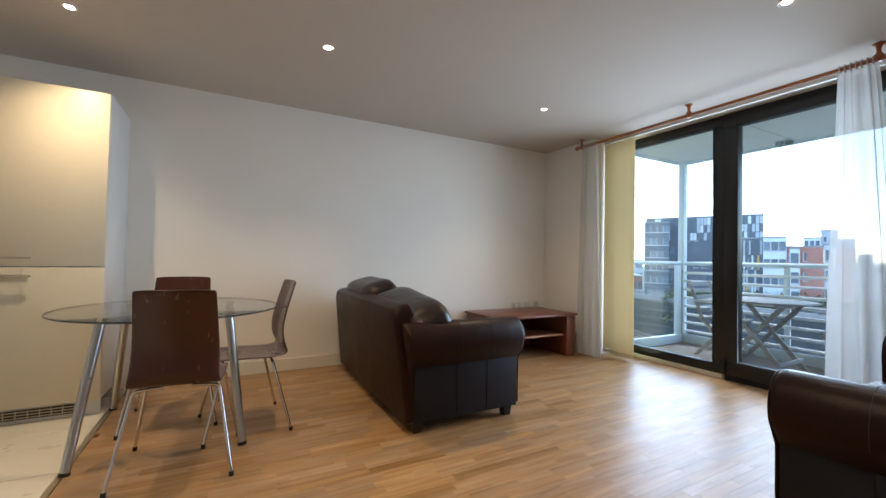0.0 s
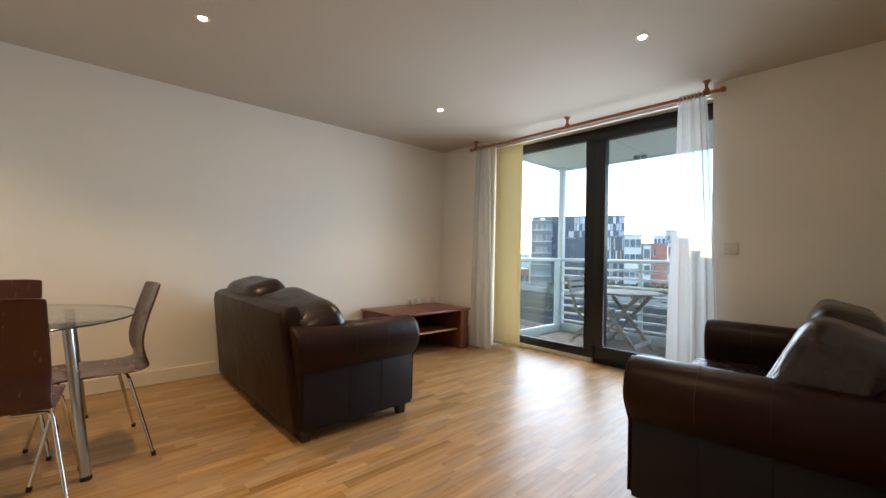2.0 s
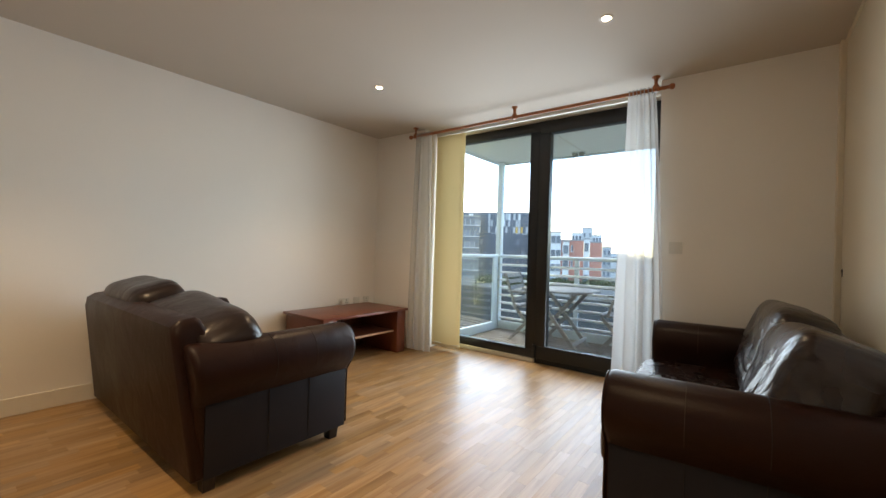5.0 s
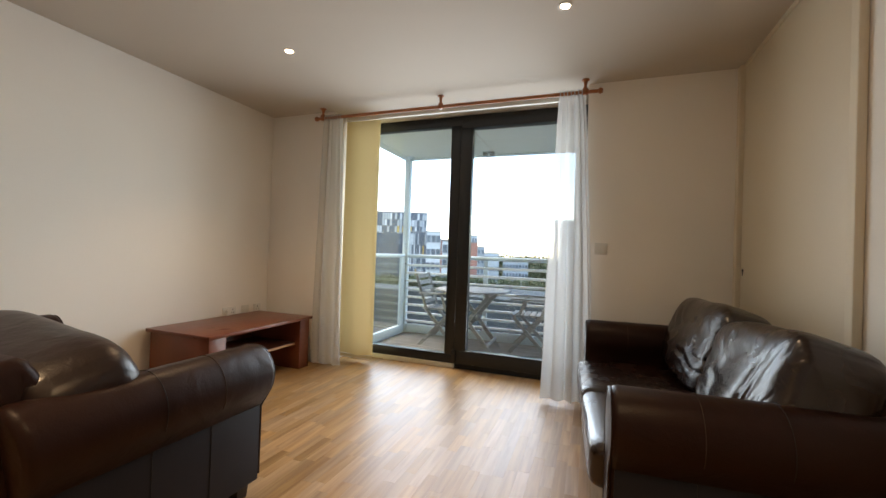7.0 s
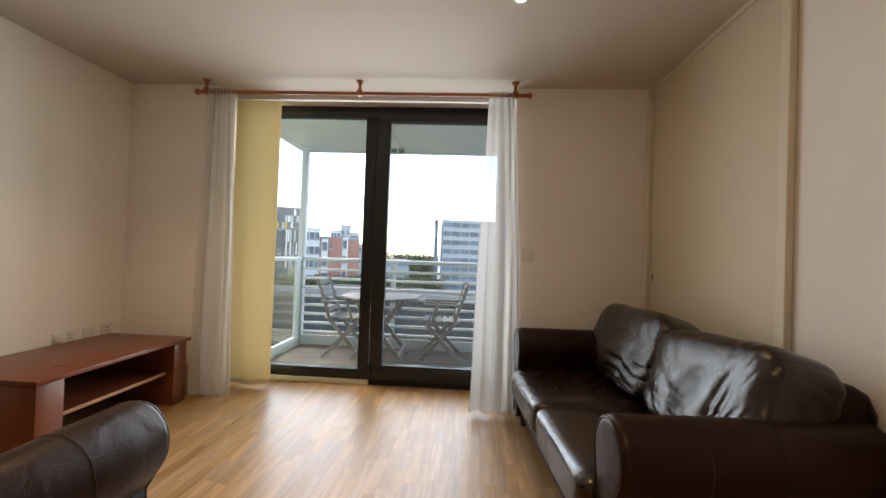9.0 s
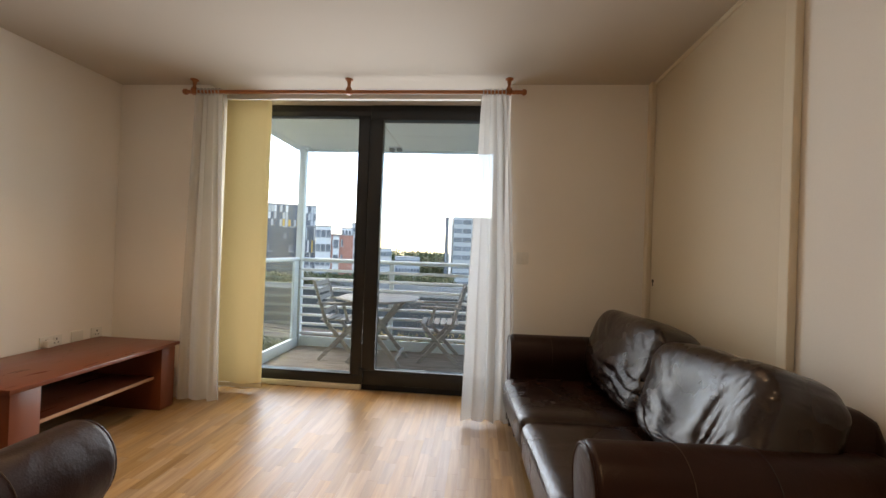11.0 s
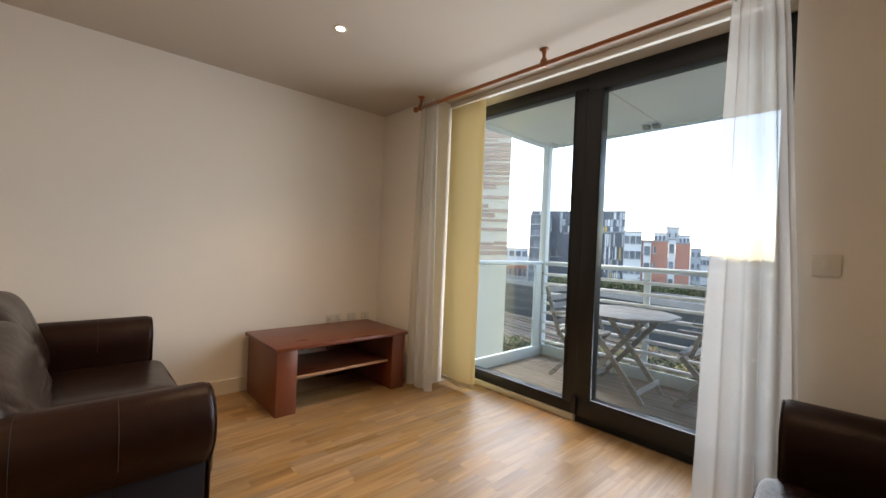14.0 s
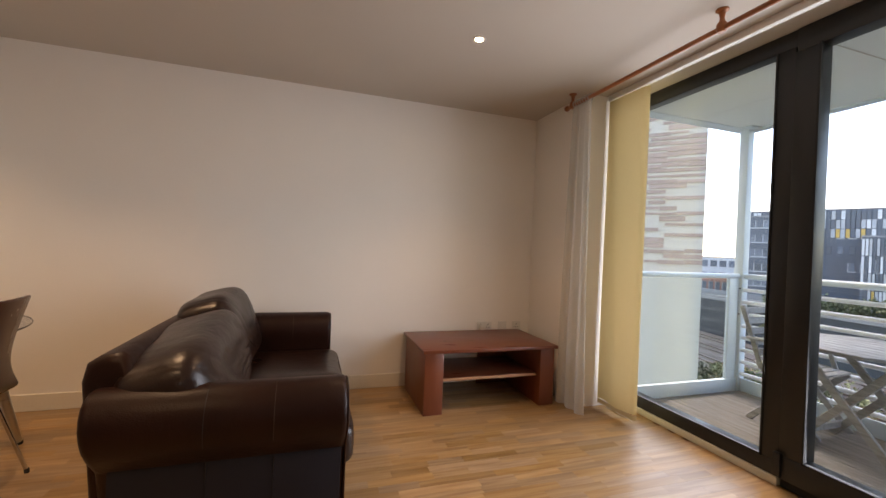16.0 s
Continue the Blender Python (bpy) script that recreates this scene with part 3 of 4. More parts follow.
sofa(pose(1.885, 3.04, 0, 0, 0, 90), "dark brown leather two-seat sofa with rolled arms, by the long wall",
     ((0.86, 0.35, 0.39, -0.390, 0.655, 0.640, -17, -6, 0, 2.3, 0.013, 0.08, "swags"), (0.76, 0.31, 0.49, 0.335, 0.680, 0.672, -16, 1, 0, 5.9, 0.011, 0.06, "rays")), M["leather_worn"])
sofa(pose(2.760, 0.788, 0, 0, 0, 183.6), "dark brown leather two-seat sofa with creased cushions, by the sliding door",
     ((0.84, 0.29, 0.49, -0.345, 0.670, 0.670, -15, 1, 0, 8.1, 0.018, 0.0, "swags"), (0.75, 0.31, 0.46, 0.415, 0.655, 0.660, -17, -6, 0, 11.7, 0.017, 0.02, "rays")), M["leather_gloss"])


# ---- television bench ----
def tv_bench():
    t = thing("tv_bench", "mahogany-coloured low television bench with open shelf, against the wall", "tv bench")
    x0, x1, y0, y1 = 2.515, 3.635, 3.322, 3.985
    part("top", box(x0, x1, y0, y1, 0.454, 0.479, 0.003), M["mahogany"], t)
    for a, c in ((x0 + 0.018, x0 + 0.162), (x1 - 0.145, x1 - 0.018)):
        part("side_panel", box(a, c, y0 + 0.022, y1 - 0.03, 0.0, 0.4535, 0.003), M["mahogany_v"], t)
    a, c = x0 + 0.163, x1 - 0.146
    shelf = part("shelf", box(a, c, y0 + 0.08, y1 - 0.06, 0.225, 0.247, 0.002), M["mahogany"], t)
    part("edge_band", box(a, c, y0 + 0.076, y0 + 0.0795, 0.225, 0.247, 0.001), M["edge"], shelf, "pale worn edge strip")
    part("back_panel", box(a + 0.52, c, y1 - 0.055, y1 - 0.04, 0.0, 0.35, 0.002), M["mahogany"], t)


tv_bench()


# ---- dining group ----
def dining_chair(m):
    c = thing("dining_chair", "dark brown bent-plywood dining chair on chrome legs", "chair", "chairs round the glass table", m)
    # the shell: seat and back in one sheet, front at +y
    prof = [(0.215, 0.428), (0.20, 0.446), (0.15, 0.455), (0.02, 0.450), (-0.10, 0.444), (-0.172, 0.449), (-0.208, 0.472), (-0.220, 0.515),
            (-0.208, 0.56), (-0.203, 0.62), (-0.222, 0.72), (-0.252, 0.82), (-0.276, 0.902), (-0.280, 0.918)]
    half = [0.185, 0.196, 0.20, 0.20, 0.197, 0.194, 0.191, 0.188, 0.185, 0.182, 0.177, 0.172, 0.169, 0.166]
    b, rows = bmesh.new(), []
    for (y, z), h in zip(prof, half):
        rows.append([b.verts.new((h * k / 6, y - (0.018 * (abs(k) / 6) ** 2 if z < 0.5 else -0.020 * (abs(k) / 6) ** 2), z + (0.008 * (abs(k) / 6) ** 2 if z < 0.46 else 0) - (0.006 * (abs(k) / 6) ** 6 if z > 0.91 else 0))) for k in range(-6, 7)])
    for a, d in zip(rows, rows[1:]):
        for k in range(12):
            b.faces.new((a[k], a[k + 1], d[k + 1], d[k]))
    shell = part("shell", b, M["wenge"], c)
    mod = shell.modifiers.new("thickness", "SOLIDIFY")
    mod.thickness, mod.offset = 0.011, 0
    sub = shell.modifiers.new("round", "SUBSURF")
    sub.levels = sub.render_levels = 2
    for s in (-1, 1):
        for y, top in ((0.235, 0.14), (-0.235, -0.13)):
            part("leg", tube(rounded_path([(s * 0.252, y, 0.010), (s * 0.180, top, 0.425), (s * 0.06, top, 0.432)], 0.03), 0.0085, 10), M["chrome"], c)
            part("rubber_foot", tube([(s * 0.2525, y * 1.003, 0.0), (s * 0.2505, y * 0.995, 0.022)], 0.0105, 10), M["dark"], c)
        part("seat_rail", tube([(s * 0.06, 0.14, 0.432), (s * 0.06, -0.13, 0.432)], 0.0075, 8), M["chrome"], c)
    return c


dining_chair(pose(-0.125, 2.465, 0, 0, 0, -4.5))
dining_chair(pose(-0.220, 3.15, 0, 0, 0, 178))
dining_chair(pose(0.182, 2.86, 0, 0, 0, 95))

table = thing("dining_table", "round clear glass dining table on four steel legs", "table", m=pose(-0.22, 3.02, 0))
top = part("tabletop", lathe([(0.588, 0.734), (0.5985, 0.737), (0.5985, 0.743), (0.588, 0.746)], 96), M["table_glass"], table, "clear glass disc", 30)
top.visible_shadow = False
part("glass_edge", lathe([(0.598, 0.7355), (0.601, 0.738), (0.601, 0.742), (0.598, 0.7445)], 96), M["glass_edge"], top, "pale green polished glass edge", 30)
rim = top.children[0]
ed = rim.data
bmr = bmesh.new()
bmr.from_mesh(ed)
bmesh.ops.delete(bmr, geom=[f for f in bmr.faces if len(f.verts) > 4], context="FACES_ONLY")
bmr.to_mesh(ed)
bmr.free()
for sx, sy in ((1, -1), (-1, -1), (-1, 1), (1, 1)):
    foot_at, head = Vector((sx * 0.385, sy * 0.47, 0.0)), Vector((sx * 0.30, sy * 0.315, 0.724))
    leg = part("leg", tube([foot_at + (head - foot_at) * 0.02, head], [0.0215, 0.0235], 20), M["steel"], table)
    part("rubber_foot", tube([foot_at, foot_at + (head - foot_at) * 0.022], 0.023, 16), M["dark"], leg)
    part("glass_pad", lathe([(0.03, 0.724), (0.03, 0.7335)], 20, Matrix.Translation((head.x, head.y, 0))), M["chrome"], leg)

# ---- kitchen end ----
cab = thing("fridge_cabinet", "tall cream kitchen cabinet with two doors and bar handles", "cabinet")
part("carcass", box(-1.285, -0.660, 3.425, WY - 0.002, 0.10, 2.155, 0.003), M["cabinet_side"], cab)
for z0, z1, hz in ((0.105, 0.980, 0.925), (0.988, 2.150, 1.040)):
    d = part("door", box(-1.280, -0.662, 3.402, 3.4235, z0, z1, 0.003), M["cabinet"], cab)
    part("handle", join(tube([(-1.235, 3.370, hz), (-1.015, 3.370, hz)], 0.006, 12), tube([(-1.20, 3.370, hz), (-1.20, 3.403, hz)], 0.0045, 8), tube([(-1.05, 3.370, hz), (-1.05, 3.403, hz)], 0.0045, 8)), M["nickel"], d, "slim satin metal bar")
pl = part("plinth", box(-1.285, -0.668, 3.455, 3.475, 0.0, 0.0995, 0.002), M["cabinet_side"], cab)
part("vent_grille", join(*([box(-1.26, -0.80, 3.449, 3.4545, 0.022, 0.082, 0.001)])), M["dark"], pl, "dark plinth vent")
part("vent_slats", join(*[box(-1.255, -0.805, 3.444, 3.4485, 0.031 + 0.018 * k, 0.036 + 0.018 * k) for k in range(3)] + [box(-1.25 + 0.056 * k, -1.245 + 0.056 * k, 3.444, 3.4485, 0.026, 0.078) for k in range(9)]), M["nickel"], pl)
setting("trim_threshold", box(-0.632, -0.608, -1.5, 3.45, -0.008, 0.004, 0.002), M["nickel"], "thin metal floor strip")

# ---- panel heater ----
hx0, hx1, hy = 1.25, 1.90, RY + 0.001
heat = thing("panel_heater", "cream enamelled electric panel heater fixed to the wall", "heater")
hb = part("casing", box(hx0, hx1, hy, hy + 0.115, 0.30, 0.825, 0.012, 3), M["heater"], heat)
part("front_panel", box(hx0 + 0.05, hx1 - 0.03, hy + 0.1155, hy + 0.122, 0.36, 0.78, 0.004), M["heater"], heat)
part("thermostat_knob", lathe([(0.022, 0), (0.022, 0.012), (0.018, 0.016), (0.004, 0.016)], 20, pose(hx0 + 0.025, hy + 0.1155, 0.40, -90)), M["chrome"], heat)
part("relief_bead", tube([(hx0 + 0.06 + (hx1 - hx0 - 0.10) * k / 14, hy + 0.1225, 0.47 + 0.26 * math.sin(0.5 * math.pi * k / 14)) for k in range(15)], 0.0035, 8), M["heater"], heat)
part("top_grille", join(*[box(hx0 + 0.04, hx1 - 0.04, hy + 0.012 + 0.014 * k, hy + 0.019 + 0.014 * k, 0.8253, 0.8275) for k in range(6)]), M["heater"], heat)


# ---- wall fittings ----
def plate(name, label, m, w, h, kind):
    """An electrical plate; local x across, z up, front at -y."""
    p = thing(name, label, kind, m=m)
    part("plate", box(-w / 2, w / 2, -0.009, 0, -h / 2, h / 2, 0.003), M["plastic"], p)
    return p


sw = plate("light_switch", "white plastic wall switch plate", pose(WX - 0.0005, 0.745, 1.208, 0, 0, 90), 0.09, 0.09, "switch")
sw.matrix_basis = pose(WX - 0.0005, 0.745, 1.208, 0, 0, -90)
part("rocker", box(-0.014, 0.014, -0.0125, -0.0092, -0.02, 0.02, 0.002), M["plastic"], sw)
for x, w, n in ((3.29, 0.148, 2), (3.475, 0.088, 0), (3.625, 0.088, 1)):
    so = plate("wall_socket", "white plastic double wall socket" if n == 2 else "white blank wall plate" if n == 0 else "white wall socket with dark outlets", pose(x, WY - 0.0005, 0.505), w, 0.088, "socket")
    for k in range(n):
        ox = (k - (n - 1) / 2) * 0.07
        part("pin_holes", join(box(ox - 0.004, ox + 0.004, -0.0105, -0.0092, 0.012, 0.024), box(ox - 0.016, ox - 0.008, -0.0105, -0.0092, -0.012, -0.005), box(ox + 0.008, ox + 0.016, -0.0105, -0.0092, -0.012, -0.005)), M["dark"], so)
    if n == 2:
        part("plug", box(-0.062, -0.018, -0.055, -0.0130, -0.026, 0.022, 0.006), M["plastic"], so, "white plastic plug")
        for ox in (-0.02, 0.02):
            part("switch", box(ox - 0.006, ox + 0.006, -0.0125, -0.0092, 0.016, 0.034, 0.001), M["plastic"], so)

# ---- downlights ----
# the last two are unseen, added as fill for cabinet front and south wall
SPOTS = ((0.625, 2.72, 1.0, 112), (2.67, 0.985, 0.28, 104), (2.637, 2.825, 0.78, 112), (-0.785, 3.02, 1.00, 120), (-0.785, 1.10, 0.85, 104), (0.64, 0.95, 1.10, 108))
for x, y, k, cone in SPOTS:
    dl = thing("downlight", "lit round recessed ceiling downlight", "ceiling light", "ceiling downlights", pose(x, y, H))
    part("bezel", lathe([(0.0220, -0.001), (0.041, -0.001), (0.041, -0.003), (0.036, -0.006), (0.027, -0.006), (0.0220, -0.002)], 32), M["fitting"], dl)
    part("bulb", lathe([(0.0215, -0.0008), (0.0215, -0.004), (0.015, -0.006), (0.004, -0.007)], 24), M["lamp"], dl, "glowing warm bulb")
    lamp = new("downlight_lamp", bpy.data.lights.new("downlight_lamp", "SPOT"))
    lamp.data.energy, lamp.data.color, lamp.data.spot_size, lamp.data.spot_blend, lamp.data.shadow_soft_size = 12.8 * k, (1.0, 0.72, 0.43), radians(cone), 1.0, 0.02
    lamp.matrix_world = look((x, y, H - 0.03), (x, y, 0))

# ---- curtains, pole and blind ----
PX, PZ = 3.665, 2.405
pole = thing("curtain_pole", "reddish wooden curtain pole with brackets under the ceiling", "curtain pole")
part("rod", tube([(PX, 0.80, PZ), (PX, 3.37, PZ)], 0.014, 20), M["pole"], pole)
for y, s in ((0.80, -1), (3.37, 1)):
    part("finial", lathe([(0.012, -0.002), (0.021, 0.004), (0.023, 0.018), (0.017, 0.03), (0.012, 0.034)], 20, pose(PX, y, PZ, -90 * s)), M["pole"], pole)
for y in (0.893, 2.082, 3.312):
    br = part("bracket", lathe([(0.030, H - 0.0005), (0.030, H - 0.006), (0.016, H - 0.016), (0.011, H - 0.045), (0.014, H - 0.06), (0.024, PZ + 0.022), (0.026, PZ - 0.006), (0.017, PZ - 0.02)], 20, Matrix.Translation((PX, y, 0))), M["pole"], pole)


def curtain(name, label, y0t, y1t, y0b, y1b, zb, folds, seed):
    """A sheer drop with soft folds, gathered at the top."""
    b, rows = bmesh.new(), []
    nz, ny = 40, folds * 16
    for j in range(nz + 1):
        t = j / nz
        z = PZ + 0.022 + (zb - PZ - 0.022) * t
        ease = t ** 0.8
        y0, y1 = y0t + (y0b - y0t) * ease, y1t + (y1b - y1t) * ease
        row = []
        for i in range(ny + 1):
            s = i / ny
            ph = s * folds * 2 * math.pi + 2.6 * noise.noise((s * 3.1 + seed, t * 0.9, 0.3))
            amp = (0.010 + 0.022 * ease) * (0.75 + 0.9 * noise.noise((s * 3.3, seed + t * 0.8, 1.7)))
            fine = 0.0016 * math.sin(ph * 2.7 + seed) * (1 - 0.6 * t)
            row.append(b.verts.new((PX + 0.004 + amp * math.sin(ph) + fine - 0.02 * ease, y0 + (y1 - y0) * s + 0.008 * math.sin(ph * 1.4 + 1) + 0.012 * ease * noise.noise((t * 2.5, seed, s)), z)))
        rows.append(row)
    for a, c in zip(rows, rows[1:]):
        for i in range(ny):
            b.faces.new((a[i], a[i + 1], c[i + 1], c[i]))
    t = thing(name, label, "curtain", "sheer curtains")
    part("drop", b, M["sheer"], t, smooth=180)
    part("heading", join(*[tube([(PX + 0.024 * math.cos(a), y, PZ + 0.024 * math.sin(a)) for a in [math.radians(15 * k) for k in range(25)]], 0.004, 6) for y in [y0t + 0.015 + (y1t - y0t - 0.03) * k / 6 for k in range(7)]]), M["sheer"], t)
    return t


curtain("curtain", "sheer white curtain gathered at the end of the pole", 3.085, 3.290, 2.995, 3.330, 0.035, 3, 1.0)
curtain("curtain", "sheer white curtain hanging loosely beside the balcony door", 0.90, 1.09, 0.775, 1.165, 0.03, 4, 4.4)

# vertical blind, drawn aside
vb = thing("panel_blind", "pale yellow fabric panel blind drawn to one side", "blind")
BX = 3.96
part("head_rail", box(BX - 0.02, BX + 0.02, OY0 + 0.02, OY1 - 0.02, H - 0.042, H - 0.001, 0.003), M["plastic"], vb, "white plastic track")


def blind_panel(z0, z1, rows_n):
    """A tall drop of cloth with a soft bow and a free edge that rolls outwards."""
    b, rows = bmesh.new(), []
    for j in range(rows_n + 1):
        z = z1 + (z0 - z1) * j / rows_n
        row = []
        for i in range(29):
            y = 3.235 - i * 0.0142
            d = max(0.0, i - 23) / 5
            bow = 0.004 * math.sin(i * 0.33 + 0.3) * (0.4 + 0.6 * j / rows_n) + 0.002 * math.sin(j * 0.45)
            row.append(b.verts.new((BX + bow + 0.034 * d * d, y + 0.020 * d * d, z + 0.006 * math.sin(i * 0.3) * (j == rows_n))))
        rows.append(row)
    for a, c in zip(rows, rows[1:]):
        for i in range(28):
            b.faces.new((a[i], a[i + 1], c[i + 1], c[i]))
    return b


panel = part("panel", blind_panel(0.072, 2.455, 14), M["blind"], vb, smooth=180)
part("hem", blind_panel(0.030, 0.0715, 2), M["blind_hem"], panel, "darker stitched hem", smooth=180)
part("bead_chain", tube([(BX, 2.86 + 0.06 * k, 0.036 + 0.004 * (k % 2)) for k in range(7)], 0.002, 6), M["plastic"], vb)

# ---- balcony ----
setting("balcony_slab", box(GX + 0.05, 5.70, -1.0, 3.42, -0.40, -0.035), M["soffit"], "concrete balcony slab")
setting("balcony_soffit", box(GX + 0.081, 5.68, -1.0, 3.40, 2.475, 2.75), M["soffit"], "pale painted balcony soffit")
setting("soffit_joint", box(GX + 0.1, 5.66, 2.050, 2.055, 2.4735, 2.4749), M["grout"], "thin grey joint between soffit boards")
setting("balcony_edge_beam", join(box(5.66, 5.74, -1.0, 3.40, 2.46, 2.80), box(GX + 0.1, 5.74, 3.30, 3.42, 2.47, 2.80)), M["balcony_steel"], "pale steel edge beam")
setting("outer_wall", join(box(GX + 0.08, GX + 0.14, 3.27, 9.0, -12, 8), box(GX + 0.08, GX + 0.14, -8.0, 0.84, -12, 8), box(GX + 0.08, GX + 0.14, 0.84, 3.27, 2.52, 8)), surface("render_coat", (0.62, 0.60, 0.55), 0.85, vary=0.06), "pale rendered outer wall")
RX, RZ = 5.61, 1.075
rail = thing("balcony_railing", "pale grey steel balcony railing with white slats and a glass end", "railing")
part("top_rail", tube([(GX + 0.16, 3.30, RZ), (RX - 0.03, 3.30, RZ)], 0.024, 16), M["balcony_steel"], rail)
part("top_rail", tube([(RX, 3.34, RZ), (RX, -1.0, RZ)], 0.026, 16), M["balcony_steel"], rail)
for y in (2.12, 0.90, -0.3):
    part("post", box(RX - 0.006, RX + 0.012, y - 0.03, y + 0.03, -0.03, RZ - 0.02, 0.002), M["balcony_steel"], rail)
for k in range(8):
    z = 0.165 + 0.112 * k
    part("slat", tube([(RX - 0.022, -1.0, z), (RX - 0.022, 3.25, z)], 0.018, 12), M["white_slat"], rail)
part("kick_plate", box(RX - 0.01, RX, -1.0, 3.26, 0.0, 0.12, 0.002), M["balcony_steel"], rail)
gl = part("glass_panel", box(GX + 0.20, RX - 0.16, 3.295, 3.307, 0.10, RZ - 0.03), M["balcony_glass"], rail, "clear glass end panel", 0)
gl.visible_shadow = False
part("kick_plate", box(GX + 0.15, RX - 0.02, 3.28, 3.32, -0.02, 0.11, 0.003), M["balcony_steel"], rail)
part("end_post", box(RX - 0.165, RX - 0.048, 3.285, 3.315, -0.02, RZ - 0.02, 0.003), M["balcony_steel"], rail)
col = thing("balcony_column", "pale grey steel corner column", "column")
part("shaft", box(RX - 0.04, RX + 0.04, 3.26, 3.34, -0.035, 2.46, 0.006), M["balcony_steel"], col)
part("fixing", join(*[lathe([(0.007, 0), (0.007, 0.006)], 10, pose(RX - 0.0405, 3.275, z, 0, -90)) for z in (0.72, 0.96)]), M["dark"], col)
part("head_plate", box(RX - 0.09, RX + 0.05, 3.20, 3.30, 2.455, 2.474, 0.003), M["balcony_steel"], col)
E0 = surface("grey_fitting", (0.25, 0.275, 0.285), 0.5, vary=0.08)
bl = thing("balcony_light", "pair of small dark grey box lights under the balcony soffit", "outdoor light")
part("back_plate", box(5.47, 5.57, 2.03, 2.19, 2.464, 2.4745, 0.003), M["balcony_steel"], bl)
for y in (2.035, 2.125):
    part("housing", box(5.485, 5.555, y, y + 0.06, 2.425, 2.4635, 0.006), E0, bl, "dark grey metal box")

deck = tagged(new("deck"), "weathered grey grooved timber decking boards", kind="structure")
bw = 0.118
bb = join(box(-bw / 2, bw / 2, -2.15, 2.15, -0.034, -0.006, 0.002, 1), *[box(-bw / 2 + 0.008 + k * 0.0135, -bw / 2 + 0.0145 + k * 0.0135, -2.15, 2.15, -0.0062, 0.0, 0.0) for k in range(8)])
board_mesh = mesh_of("board", bb, M["deck"], 0)
for k in range(11):
    o = new("board", board_mesh)
    o.location = (GX + 0.15 + bw / 2 + k * (bw + 0.006), 1.12, 0)
    o.parent = deck


def folding_table(m):
    t = thing("folding_table", "weathered grey octagonal wooden folding table on the balcony", "garden table", m=m)
    R = 0.43
    for k in range(9):
        y0 = -R + 0.004 + k * (2 * R / 9)
        y1 = y0 + 2 * R / 9 - 0.006
        ys = [y0] + [q for q in (-R * 0.414, R * 0.414) if y0 < q < y1] + [y1]
        ends = [(R - max(0.0, abs(q) - R * 0.414), q) for q in ys]
        slat = prism(ends + [(-x, q) for x, q in reversed(ends)], 0.685, 0.705, 0.003, 1)
        part("slat", moved(slat, Matrix(((1, 0, 0, 0), (0, 0, 1, 0), (0, 1, 0, 0), (0, 0, 0, 1)))), M["teak"], t)
    for s in (-1, 1):
        for y in (-0.21, 0.21):
            yy = y + s * 0.022
            part("leg", bar((-s * 0.29, yy, 0.0), (s * 0.25, yy, 0.66), 0.045, 0.022, 0.003, (0, 1, 0)), M["teak"], t)
        part("stretcher", bar((-s * 0.24, -0.25, 0.085), (-s * 0.24, 0.25, 0.085), 0.02, 0.045, 0.003), M["teak"], t)
        part("top_batten", box(s * 0.25 - 0.022, s * 0.25 + 0.022, -0.33, 0.33, 0.655, 0.6845, 0.003), M["teak"], t)
    return t


def folding_chair(m):
    """A slatted folding armchair; front at +x."""
    c = thing("folding_chair", "weathered grey slatted wooden folding armchair on the balcony", "garden chair", "balcony chairs", m)
    for s in (-1, 1):
        y = s * 0.235
        part("back_leg", bar((0.23, y - s * 0.025, 0.0), (-0.155, y - s * 0.025, 0.44), 0.042, 0.02, 0.003, (0, 1, 0)), M["teak"], c)
        part("front_leg", bar((-0.20, y, 0.0), (0.19, y, 0.42), 0.042, 0.02, 0.003, (0, 1, 0)), M["teak"], c)
        part("back_post", bar((-0.12, y, 0.40), (-0.275, y, 0.865), 0.036, 0.02, 0.003, (0, 1, 0)), M["teak"], c)
        part("arm", box(-0.23, 0.22, y - 0.026, y + 0.026, 0.615, 0.636, 0.006), M["teak"], c)
        part("arm_post", bar((0.12, y, 0.42), (0.06, y, 0.615), 0.03, 0.02, 0.002, (0, 1, 0)), M["teak"], c)
    for k in range(6):
        part("seat_slat", box(-0.20 + 0.072 * k, -0.142 + 0.072 * k, -0.205, 0.205, 0.425, 0.443, 0.003, 1), M["teak"], c)
    for k in range(5):
        z = 0.52 + 0.077 * k
        x = -0.12 - (z - 0.40) * 0.333
        part("back_slat", moved(box(-0.007, 0.007, -0.222, 0.222, -0.026, 0.026, 0.003, 1), pose(x, 0, z, 0, -18.5)), M["teak"], c)
    return c


folding_table(pose(5.145, 2.15, 0, 0, 0, 90))
folding_chair(pose(5.27, 2.60, 0, 0, 0, -86))
folding_chair(pose(5.33, 1.47, 0, 0, 0, 93))

